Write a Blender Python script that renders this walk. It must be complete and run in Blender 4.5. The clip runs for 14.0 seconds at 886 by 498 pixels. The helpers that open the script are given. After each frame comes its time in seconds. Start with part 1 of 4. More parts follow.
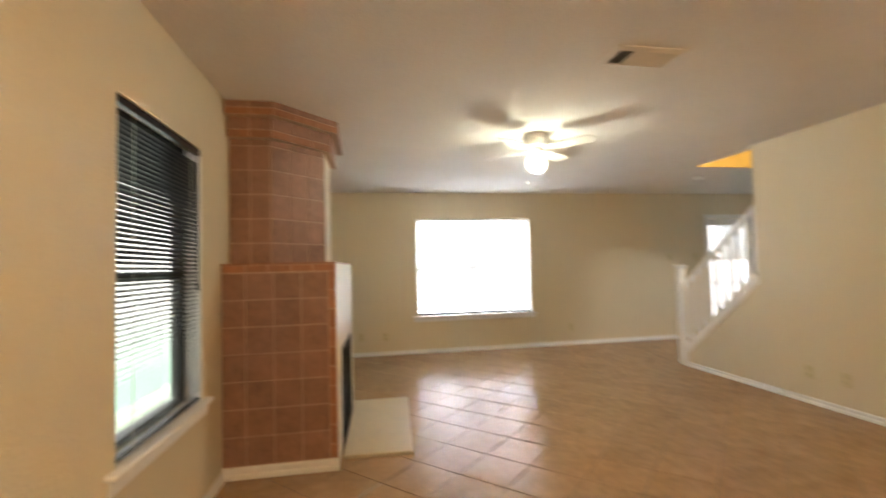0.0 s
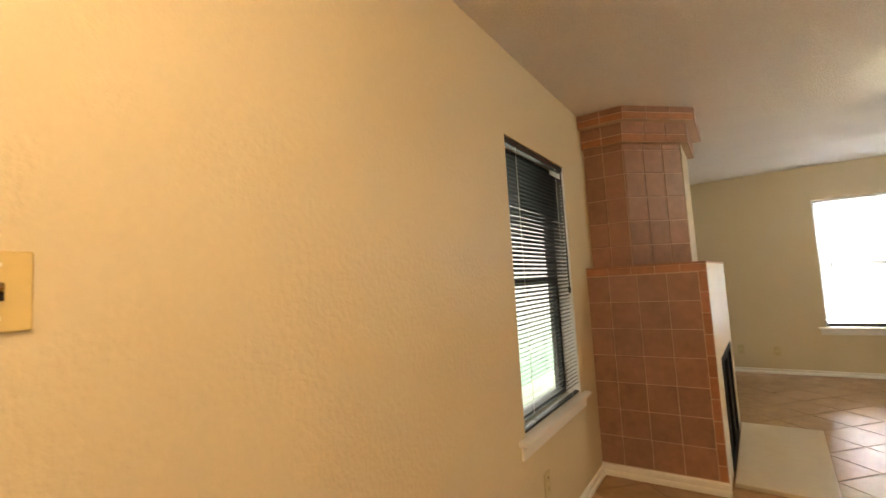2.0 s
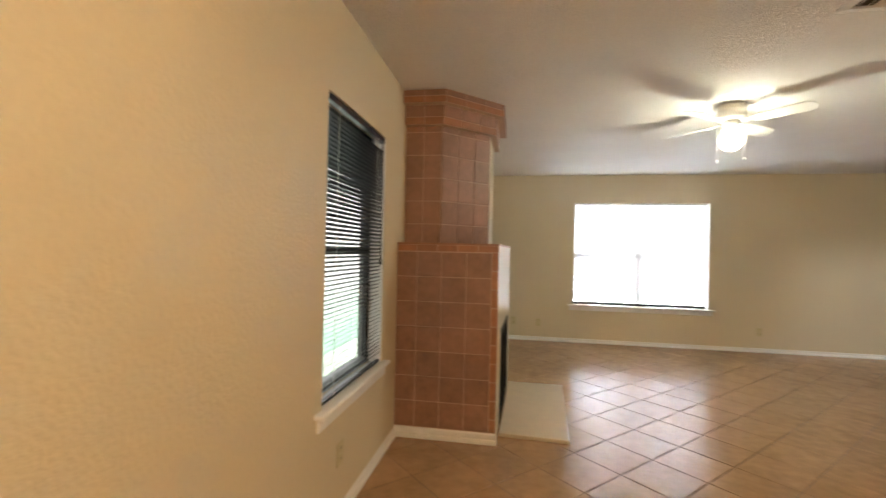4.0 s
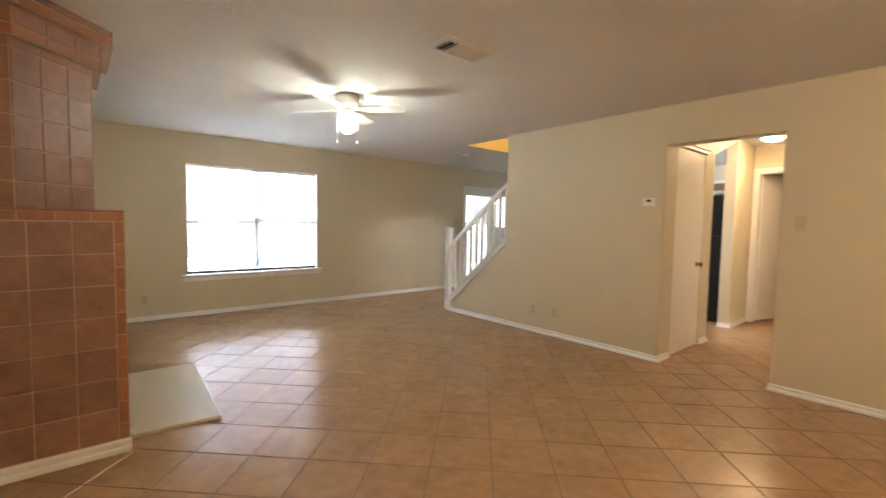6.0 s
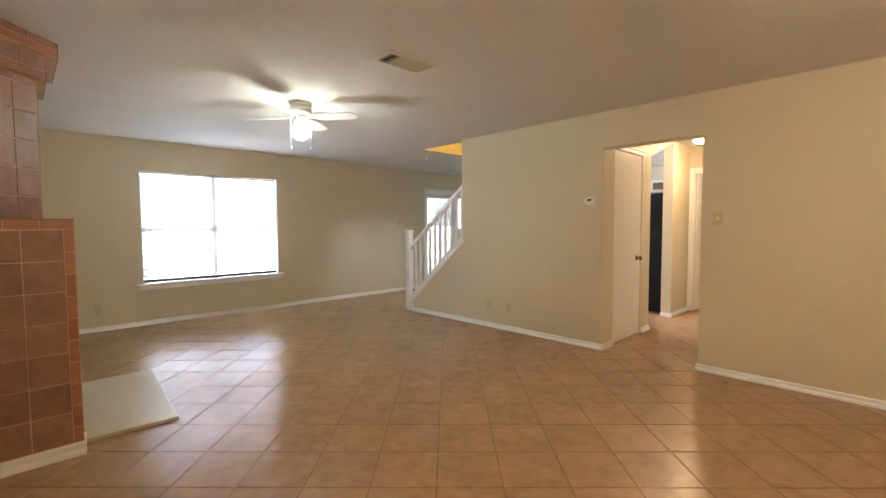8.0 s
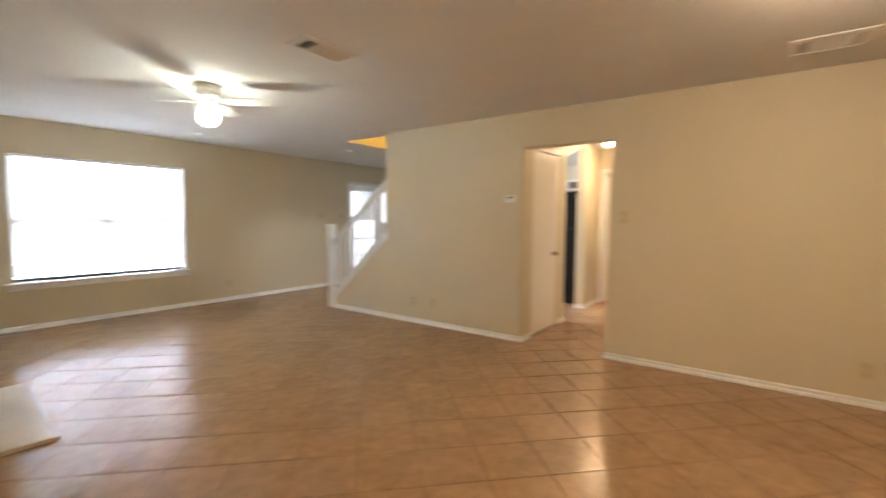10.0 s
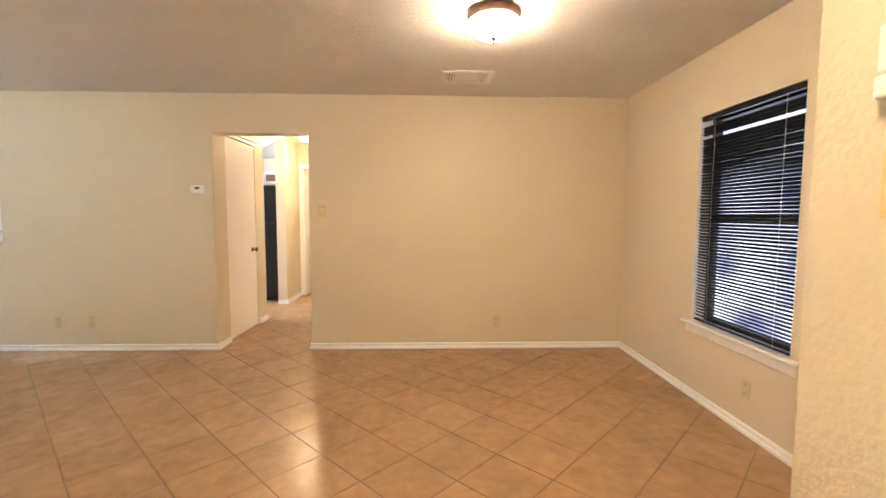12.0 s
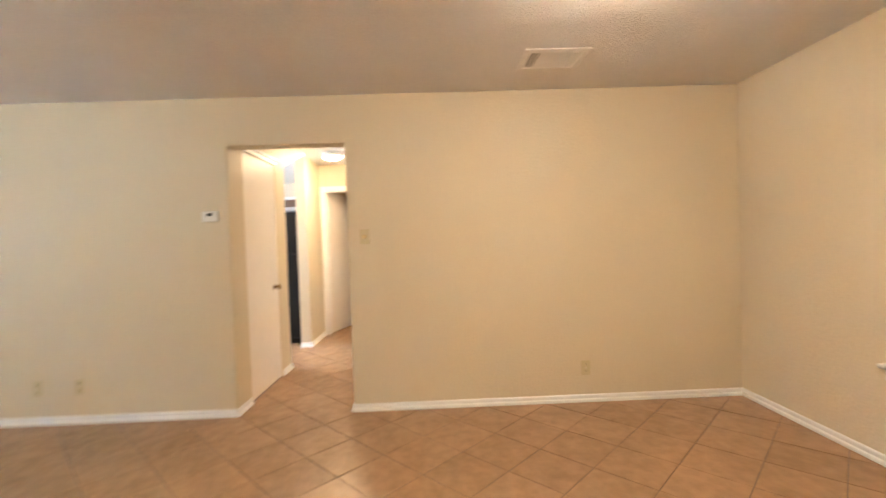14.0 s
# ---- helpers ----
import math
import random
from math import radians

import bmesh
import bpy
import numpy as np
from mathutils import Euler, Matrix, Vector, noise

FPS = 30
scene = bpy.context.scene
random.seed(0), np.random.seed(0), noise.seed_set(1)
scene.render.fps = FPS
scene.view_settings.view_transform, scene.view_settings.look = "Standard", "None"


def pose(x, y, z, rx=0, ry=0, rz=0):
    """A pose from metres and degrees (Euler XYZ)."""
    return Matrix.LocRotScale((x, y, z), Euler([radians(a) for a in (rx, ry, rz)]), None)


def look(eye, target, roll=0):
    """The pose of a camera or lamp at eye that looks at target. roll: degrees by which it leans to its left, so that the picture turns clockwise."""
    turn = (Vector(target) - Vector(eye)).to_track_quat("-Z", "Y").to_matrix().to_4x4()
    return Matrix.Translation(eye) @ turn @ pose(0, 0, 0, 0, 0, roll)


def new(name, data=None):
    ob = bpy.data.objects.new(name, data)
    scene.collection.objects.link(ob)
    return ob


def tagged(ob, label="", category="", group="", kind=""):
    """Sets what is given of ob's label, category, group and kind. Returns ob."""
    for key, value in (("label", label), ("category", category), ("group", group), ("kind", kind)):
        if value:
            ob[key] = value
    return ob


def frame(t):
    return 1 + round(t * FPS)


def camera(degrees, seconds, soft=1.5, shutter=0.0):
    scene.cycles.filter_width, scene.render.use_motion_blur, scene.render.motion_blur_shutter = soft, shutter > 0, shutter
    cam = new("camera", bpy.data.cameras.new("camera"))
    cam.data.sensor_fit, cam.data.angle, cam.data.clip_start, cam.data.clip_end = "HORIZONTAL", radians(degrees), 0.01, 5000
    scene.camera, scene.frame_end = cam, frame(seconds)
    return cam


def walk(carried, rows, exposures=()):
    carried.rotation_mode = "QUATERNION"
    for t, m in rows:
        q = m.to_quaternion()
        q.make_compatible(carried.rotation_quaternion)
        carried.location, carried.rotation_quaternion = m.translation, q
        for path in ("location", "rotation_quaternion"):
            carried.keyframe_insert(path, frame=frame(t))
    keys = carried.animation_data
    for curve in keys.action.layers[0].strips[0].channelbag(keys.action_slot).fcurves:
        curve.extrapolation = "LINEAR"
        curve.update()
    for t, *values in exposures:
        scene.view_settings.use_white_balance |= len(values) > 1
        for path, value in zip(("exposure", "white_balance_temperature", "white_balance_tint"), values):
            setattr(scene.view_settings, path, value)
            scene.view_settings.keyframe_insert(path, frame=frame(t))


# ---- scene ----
cam = camera(91.0, 14.0, shutter=0.5)
PATH = [
    (0, (0.083, 0.135, 1.292), (0.421, 2.105, 1.375), -1.5),
    (0.3, (0.126, 0.182, 1.276), (0.037, 2.172, 1.467), 0.0),
    (0.5, (0.137, 0.195, 1.268), (-0.264, 2.147, 1.439), 1.0),
    (1, (0.132, 0.182, 1.261), (-0.685, 2.003, 1.377), -0.9),
    (1.5, (0.07, 0.124, 1.272), (-0.973, 1.825, 1.411), -2.3),
    (2, (0.018, 0.08, 1.292), (-1.093, 1.735, 1.457), -3.3),
    (2.2, (0.005, 0.069, 1.29), (-1.122, 1.707, 1.5), -3.2),
    (4.3, (-0.031, 0.196, 1.3), (-0.142, 2.193, 1.304), 0.7),
    (4.5, (-0.085, 0.302, 1.307), (-0.04, 2.301, 1.324), 0.0),
    (5, (-0.189, 0.367, 1.332), (0.395, 2.28, 1.33), 1.5),
    (5.5, (-0.317, 0.319, 1.328), (0.786, 1.984, 1.22), -0.2),
    (6, (-0.353, 0.147, 1.312), (0.942, 1.667, 1.191), 1.0),
    (6.5, (-0.37, -0.031, 1.297), (1.039, 1.381, 1.157), 0.7),
    (7, (-0.382, -0.095, 1.298), (1.047, 1.301, 1.209), 0.0),
    (7.5, (-0.38, -0.095, 1.3), (1.027, 1.323, 1.202), -0.1),
    (7.7, (-0.375, -0.098, 1.297), (1.023, 1.329, 1.191), -0.3),
    (9.8, (-0.355, -0.077, 1.328), (1.109, 1.277, 1.175), -0.0),
    (10, (-0.32, -0.096, 1.322), (1.295, 1.076, 1.185), 0.4),
    (10.5, (-0.27, -0.051, 1.295), (1.638, 0.541, 1.195), -0.4),
    (11, (-0.278, -0.066, 1.293), (1.715, 0.063, 1.189), -0.1),
    (11.5, (-0.292, -0.091, 1.307), (1.701, -0.17, 1.159), 0.0),
    (11.8, (-0.298, -0.105, 1.317), (1.694, -0.19, 1.157), 0.1),
    (12, (-0.295, -0.096, 1.307), (1.698, -0.16, 1.154), 0.2),
    (12.5, (-0.249, -0.01, 1.299), (1.742, 0.077, 1.122), 0.1),
    (13, (0.003, 0.093, 1.304), (1.982, 0.353, 1.172), -0.4),
    (13.3, (0.176, 0.163, 1.28), (2.155, 0.449, 1.244), 0.5),
    (13.5, (0.288, 0.192, 1.315), (2.262, 0.499, 1.219), 1.2),
    (14, (0.56, 0.397, 1.3), (2.559, 0.354, 1.261), -2.0),
]
EXPOSURES = [
    (0.0, 2.1, 7000, 12), (1.0, 2.0, 7400, 13), (2.2, 2.02, 7700, 13), (4.3, 2.04, 6700, 12), (5.0, 1.94, 6500, 12), (5.8, 1.98, 6450, 12), (7.5, 1.96, 6250, 12),
    (9.8, 2.0, 6300, 12), (11.0, 2.26, 6200, 13), (12.0, 2.56, 6050, 13), (13.0, 2.64, 5850, 13), (14.0, 2.6, 5850, 13),
]
walk(cam, [(t, look(eye, target, roll)) for t, eye, target, roll in PATH], EXPOSURES)

# ---- world and light ----
world = bpy.data.worlds.new("sky")
world.use_nodes = True
scene.world = world
sky = world.node_tree.nodes.new("ShaderNodeTexSky")
sky.sky_type, sky.sun_disc, sky.sun_elevation, sky.sun_rotation = "NISHITA", False, radians(74), radians(90)
background = world.node_tree.nodes["Background"]
background.inputs["Strength"].default_value = 0.12
world.node_tree.links.new(sky.outputs[0], background.inputs["Color"])
sun_data = bpy.data.lights.new("sun", "SUN")
sun_data.energy, sun_data.angle, sun_data.color = 4.5, radians(2), (1.0, 0.96, 0.9)
sun = new("sun", sun_data)
sun.matrix_world = look((5.7, 0, 20), (0, 0, 0))

FAN_GLOW, FAN_POWER, DINING_GLOW, HALL_GLOW, BACK_GLOW = 7.0, 4.8, 20.5, 48.0, 25.0
WEST_GLOW, NORTH_GLOW, SOUTH_GLOW, ENTRY_GLOW, KITCHEN_POWER, WELL_POWER = 0.52, 15.0, 0.48, 0.55, 30.0, 30.0


def daylight_lamp(name, centre, target, width, height, power, color):
    """Area lamp standing in for daylight; no window is built where it hangs."""
    data = bpy.data.lights.new(name, "AREA")
    data.shape, data.size, data.size_y, data.energy, data.color = "RECTANGLE", width, height, power, color
    ob = new(name, data)
    ob.matrix_world = look(centre, target)
    return ob


# ---- materials ----
def material(name, color, rough=0.6, metal=0.0, vary=0.06, grain=30.0, bump=0.0, bump_scale=150.0, bump_depth=0.004, blotch=2.5, blotch_amount=0.5,
             emission=None, strength=0.0, per_object=0.0, detail=3.0, translucent=0.0, specular=0.5, per_island=0.0):
    """A surface with grain, blotches at a larger scale, bump and, where asked, a tone of its own for each piece."""
    m = bpy.data.materials.new(name)
    m.use_nodes = True
    nodes, links = m.node_tree.nodes, m.node_tree.links
    shader = nodes["Principled BSDF"]
    place = nodes.new("ShaderNodeNewGeometry").outputs["Position"]
    fine = nodes.new("ShaderNodeTexNoise")
    fine.inputs["Scale"].default_value, fine.inputs["Detail"].default_value = grain, detail
    links.new(place, fine.inputs["Vector"])
    large = nodes.new("ShaderNodeTexNoise")
    large.inputs["Scale"].default_value, large.inputs["Detail"].default_value = blotch, 2.0
    links.new(place, large.inputs["Vector"])
    blend = nodes.new("ShaderNodeMath")
    blend.operation, blend.inputs[1].default_value = "MULTIPLY_ADD", blotch_amount
    links.new(large.outputs["Fac"], blend.inputs[0])
    links.new(fine.outputs["Fac"], blend.inputs[2])
    value = blend.outputs[0]
    middle = 0.5 + 0.5 * blotch_amount
    for amount, kind in ((per_object, "object"), (per_island, "island")):
        if amount:
            info = nodes.new("ShaderNodeObjectInfo" if kind == "object" else "ShaderNodeNewGeometry")
            shift = nodes.new("ShaderNodeMath")
            shift.operation, shift.inputs[1].default_value = "MULTIPLY_ADD", amount
            links.new(info.outputs["Random" if kind == "object" else "Random Per Island"], shift.inputs[0])
            links.new(value, shift.inputs[2])
            value = shift.outputs[0]
            middle += amount / 2
    ramp = nodes.new("ShaderNodeMapRange")
    ramp.inputs["From Min"].default_value, ramp.inputs["From Max"].default_value = middle - 0.5, middle + 0.5
    ramp.inputs["To Min"].default_value, ramp.inputs["To Max"].default_value = 1 - 2 * vary, 1 + 2 * vary
    links.new(value, ramp.inputs["Value"])
    tone = nodes.new("ShaderNodeVectorMath")
    tone.operation = "SCALE"
    tone.inputs[0].default_value = color
    links.new(ramp.outputs[0], tone.inputs["Scale"])
    links.new(tone.outputs[0], shader.inputs["Base Color"])
    rough_map = nodes.new("ShaderNodeMapRange")
    rough_map.inputs["To Min"].default_value, rough_map.inputs["To Max"].default_value = max(0.02, rough * 0.8), min(1, rough * 1.2)
    links.new(fine.outputs["Fac"], rough_map.inputs["Value"])
    links.new(rough_map.outputs[0], shader.inputs["Roughness"])
    shader.inputs["Metallic"].default_value = metal
    shader.inputs["Specular IOR Level"].default_value = specular
    if emission:
        shader.inputs["Emission Color"].default_value = (*emission, 1)
        shader.inputs["Emission Strength"].default_value = strength
    if bump:
        relief = nodes.new("ShaderNodeTexNoise")
        relief.inputs["Scale"].default_value, relief.inputs["Detail"].default_value = bump_scale, 2.0
        links.new(place, relief.inputs["Vector"])
        bumper = nodes.new("ShaderNodeBump")
        bumper.inputs["Strength"].default_value, bumper.inputs["Distance"].default_value = bump, bump_depth
        links.new(relief.outputs["Fac"], bumper.inputs["Height"])
        links.new(bumper.outputs[0], shader.inputs["Normal"])
    if translucent:
        through_light = nodes.new("ShaderNodeBsdfTranslucent")
        through_light.inputs["Color"].default_value = (*color, 1)
        mix = nodes.new("ShaderNodeMixShader")
        mix.inputs[0].default_value = translucent
        links.new(shader.outputs[0], mix.inputs[1])
        links.new(through_light.outputs[0], mix.inputs[2])
        links.new(mix.outputs[0], nodes["Material Output"].inputs["Surface"])
    return m


def glass_material(name, tint=(1, 1, 1), rough=0.0):
    m = bpy.data.materials.new(name)
    m.use_nodes = True
    shader = m.node_tree.nodes["Principled BSDF"]
    shader.inputs["Base Color"].default_value = (*tint, 1)
    shader.inputs["Transmission Weight"].default_value, shader.inputs["Roughness"].default_value, shader.inputs["IOR"].default_value = 1.0, rough, 1.45
    return m


def glow_material(name, low, high, strength, scale=0.6, rise=None):
    """Daylight distance: two tones mixed by noise and, with rise, by height, giving off light."""
    m = bpy.data.materials.new(name)
    m.use_nodes = True
    nodes, links = m.node_tree.nodes, m.node_tree.links
    nodes.remove(nodes["Principled BSDF"])
    coords, cloud, ramp, emit = (nodes.new("ShaderNode" + k) for k in ("TexCoord", "TexNoise", "ValToRGB", "Emission"))
    cloud.inputs["Scale"].default_value, cloud.inputs["Detail"].default_value = scale, 4
    links.new(coords.outputs["Object"], cloud.inputs["Vector"])
    ramp.color_ramp.elements[0].color, ramp.color_ramp.elements[1].color = (*low, 1), (*high, 1)
    ramp.color_ramp.elements[0].position, ramp.color_ramp.elements[1].position = 0.35, 0.65
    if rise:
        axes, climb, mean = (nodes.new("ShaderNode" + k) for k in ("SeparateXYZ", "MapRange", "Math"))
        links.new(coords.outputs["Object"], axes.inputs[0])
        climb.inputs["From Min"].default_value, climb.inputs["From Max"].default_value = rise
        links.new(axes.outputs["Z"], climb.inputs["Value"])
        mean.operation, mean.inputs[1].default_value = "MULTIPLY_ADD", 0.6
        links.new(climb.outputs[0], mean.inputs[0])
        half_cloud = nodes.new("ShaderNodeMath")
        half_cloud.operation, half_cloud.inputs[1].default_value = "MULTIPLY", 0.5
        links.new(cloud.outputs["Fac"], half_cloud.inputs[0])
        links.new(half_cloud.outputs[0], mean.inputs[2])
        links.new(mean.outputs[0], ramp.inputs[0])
    else:
        links.new(cloud.outputs["Fac"], ramp.inputs[0])
    links.new(ramp.outputs[0], emit.inputs["Color"])
    emit.inputs["Strength"].default_value = strength
    links.new(emit.outputs[0], nodes["Material Output"].inputs["Surface"])
    return m


WALL = material("cream_wall_paint", (0.68, 0.60, 0.445), 0.5, vary=0.02, grain=60, bump=0.42, bump_scale=62, bump_depth=0.006, blotch=0.8)
CEILING = material("textured_ceiling", (0.87, 0.845, 0.81), 0.9, vary=0.04, grain=90, bump=1.0, bump_scale=105, bump_depth=0.02)
YELLOW = material("yellow_wall_paint", (0.68, 0.42, 0.075), 0.6, vary=0.02, bump=0.2, bump_scale=75)
PALE = material("pale_kitchen_wall", (0.72, 0.74, 0.74), 0.6, vary=0.02, bump=0.2, bump_scale=75)
TRIM = material("white_trim_paint", (0.85, 0.85, 0.85), 0.35, vary=0.025, grain=18)
DOOR_PAINT = material("white_door_paint", (0.86, 0.82, 0.77), 0.4, vary=0.02, grain=14, bump=0.05, bump_scale=200)
TILE = material("tan_floor_tile", (0.38, 0.233, 0.126), 0.228, specular=0.60, vary=0.14, grain=13, bump=0.4, bump_scale=22, blotch=5, blotch_amount=0.8, per_object=0.25, detail=6)
TILE_STUFF = material("tan_floor_tile_joined", (0.38, 0.233, 0.126), 0.228, specular=0.60, vary=0.14, grain=13, bump=0.4, bump_scale=22, blotch=5, blotch_amount=0.8, per_island=0.25, detail=6)
GROUT = material("brown_grout", (0.19, 0.12, 0.074), 0.9, vary=0.12, grain=80)
BRICK_TILE = material("terracotta_tile", (0.305, 0.167, 0.122), 0.42, vary=0.18, grain=22, bump=0.15, bump_scale=40, blotch=7, blotch_amount=0.9, per_object=0.35, detail=6)
STRIP_TILE = material("orange_terracotta_strip", (0.40, 0.18, 0.102), 0.4, vary=0.15, grain=25, bump=0.12, bump_scale=40, per_object=0.5)
TILE_JOINT = material("pale_tile_grout", (0.58, 0.42, 0.31), 0.9, vary=0.08, grain=60)
HEARTH_STONE = material("cream_hearth_slab", (0.58, 0.49, 0.365), 0.35, vary=0.06, grain=12, detail=5)
SOOT = material("black_firebox_metal", (0.010, 0.009, 0.009), 0.6, vary=0.2, specular=0.15)
BLACK_SLAT = material("black_blind_slat", (0.010, 0.011, 0.016), 0.36, vary=0.1, specular=0.28)
WHITE_SLAT = material("white_blind_slat", (0.85, 0.85, 0.84), 0.4, vary=0.02, translucent=0.4)
CORD = material("pale_cord", (0.6, 0.6, 0.58), 0.8, vary=0.05)
DARK_CORD = material("dark_cord", (0.05, 0.05, 0.055), 0.7, vary=0.05)
BRONZE_FRAME = material("dark_bronze_frame", (0.025, 0.024, 0.026), 0.4, metal=0.3, vary=0.1)
WHITE_FRAME = material("white_window_frame", (0.75, 0.75, 0.76), 0.4, vary=0.03)
GLASS = glass_material("window_glass")
PLASTIC_IVORY = material("ivory_plastic", (0.60, 0.53, 0.32), 0.4, vary=0.03)
PLASTIC_AMBER = material("yellowed_plastic", (0.70, 0.56, 0.27), 0.35, vary=0.03)
PLASTIC_WHITE = material("white_plastic", (0.85, 0.84, 0.80), 0.4, vary=0.03)
DISPLAY = material("grey_display", (0.05, 0.055, 0.05), 0.2, vary=0.05)
SLOT = material("dark_slot", (0.03, 0.025, 0.02), 0.7)
METAL_WHITE = material("white_enamel_metal", (0.84, 0.83, 0.80), 0.35, vary=0.03)
VENT_DARK = material("duct_shade", (0.05, 0.04, 0.035), 0.8)
FAN_GLASS = material("lit_fan_globe", (0.9, 0.9, 0.85), 0.4, emission=(1.0, 0.985, 0.84), strength=FAN_GLOW)
BOWL_GLASS = material("lit_alabaster_bowl", (0.9, 0.85, 0.75), 0.4, emission=(1.0, 0.74, 0.465), strength=DINING_GLOW)
BACK_GLASS = material("lit_alabaster_bowl_back", (0.9, 0.85, 0.75), 0.4, emission=(1.0, 0.70, 0.38), strength=BACK_GLOW)
DOME_GLASS = material("lit_hall_dome", (0.9, 0.87, 0.8), 0.4, emission=(1.0, 0.69, 0.37), strength=HALL_GLOW)
BRONZE = material("oil_rubbed_bronze", (0.07, 0.04, 0.025), 0.4, metal=0.7, vary=0.15)
BRASS = material("aged_brass", (0.34, 0.24, 0.11), 0.22, metal=1.0, vary=0.08)
FRIDGE_BLACK = material("black_enamel", (0.008, 0.007, 0.008), 0.45, vary=0.1, specular=0.2)
CABINET_WHITE = material("white_cabinet_paint", (0.74, 0.74, 0.72), 0.45, vary=0.03)
CABINET_BROWN = material("brown_cabinet_panel", (0.16, 0.10, 0.07), 0.4, vary=0.1)
CARPET = material("beige_stair_carpet", (0.42, 0.35, 0.26), 1.0, vary=0.1, grain=200, bump=0.5, bump_scale=400)
GRASS = material("lawn", (0.12, 0.155, 0.11), 1.0, vary=0.25, grain=40, bump=0.8, bump_scale=60)
# green pales to white with height: daylight glare put into the colour
WEST_DAY = glow_material("garden_glare", (0.52, 0.84, 0.66), (0.95, 1.0, 0.97), WEST_GLOW, rise=(0.0, 1.5))
NORTH_DAY = glow_material("bright_street", (0.68, 0.81, 1.0), (0.84, 0.91, 1.0), NORTH_GLOW)
SOUTH_DAY = glow_material("bluish_yard", (0.045, 0.055, 0.15), (0.85, 0.9, 1.0), SOUTH_GLOW, 1.1)
ENTRY_DAY = glow_material("bright_porch", (0.82, 0.86, 0.95), (1.0, 1.0, 1.0), ENTRY_GLOW, 2.0)


# ---- mesh helpers ----
def box(bm, x0, y0, z0, x1, y1, z1, bevel=0.0, segments=1):
    """A box between two corners, with its edges eased."""
    verts = bmesh.ops.create_cube(bm, size=1)["verts"]
    for v in verts:
        v.co = Vector(((x0 + x1) / 2 + v.co.x * (x1 - x0), (y0 + y1) / 2 + v.co.y * (y1 - y0), (z0 + z1) / 2 + v.co.z * (z1 - z0)))
    if bevel:
        edges = list({e for v in verts for e in v.link_edges})
        bmesh.ops.bevel(bm, geom=edges, offset=bevel, segments=segments, affect="EDGES", profile=0.5)
    return bm


def boxed(*size, bevel=0.0, segments=1):
    return box(bmesh.new(), *size, bevel=bevel, segments=segments)


def lathe(bm, profile, steps=32, centre=(0, 0)):
    """A turned shape from (radius, height) pairs."""
    rings = []
    for r, z in profile:
        if r < 1e-5:
            rings.append([bm.verts.new((centre[0], centre[1], z))])
        else:
            rings.append([bm.verts.new((centre[0] + r * math.cos(2 * math.pi * i / steps), centre[1] + r * math.sin(2 * math.pi * i / steps), z)) for i in range(steps)])
    for a, b in zip(rings, rings[1:]):
        for i in range(steps):
            j = (i + 1) % steps
            face = [a[i % len(a)], a[j % len(a)], b[j % len(b)], b[i % len(b)]]
            face = list(dict.fromkeys(face))
            if len(face) > 2:
                bm.faces.new(face)
    bmesh.ops.recalc_face_normals(bm, faces=bm.faces)
    for f in bm.faces:
        f.smooth = True
    return bm


def prism(bm, outline, to_point, depth0, depth1):
    """An outline (a, b) pushed between two depths; to_point(a, b, d) gives the place."""
    near = [bm.verts.new(to_point(a, b, depth0)) for a, b in outline]
    far = [bm.verts.new(to_point(a, b, depth1)) for a, b in outline]
    bm.faces.new(near)
    bm.faces.new(far[::-1])
    for i in range(len(outline)):
        j = (i + 1) % len(outline)
        bm.faces.new([near[j], near[i], far[i], far[j]])
    bmesh.ops.recalc_face_normals(bm, faces=bm.faces)
    return bm


def part(name, bm, mat, parent=None, label="", smooth=False):
    """Links a bmesh as one mesh object under a thing or a part."""
    mesh = bpy.data.meshes.new(name)
    if smooth:
        for f in bm.faces:
            f.smooth = True
    bm.to_mesh(mesh)
    bm.free()
    mesh.materials.append(mat)
    ob = new(name, mesh)
    ob.parent = parent
    if label:
        ob["label"] = label
    return ob


def piece(name, mesh, parent, m=None):
    """An object of its own on a shared mesh."""
    ob = new(name, mesh)
    ob.parent = parent
    if m is not None:
        ob.matrix_basis = m
    return ob


def mesh_of(name, bm, mat):
    mesh = bpy.data.meshes.new(name)
    bm.to_mesh(mesh)
    bm.free()
    mesh.materials.append(mat)
    return mesh


def thing(name, m, label, category, group="", kind=""):
    ob = new(name)
    ob.empty_display_size = 0.05
    ob.matrix_basis = m
    return tagged(ob, label, category, group, kind)


def structure(name, bm, mat, label, category="wall"):
    return tagged(part(name, bm, mat, None), label, category, kind="structure")


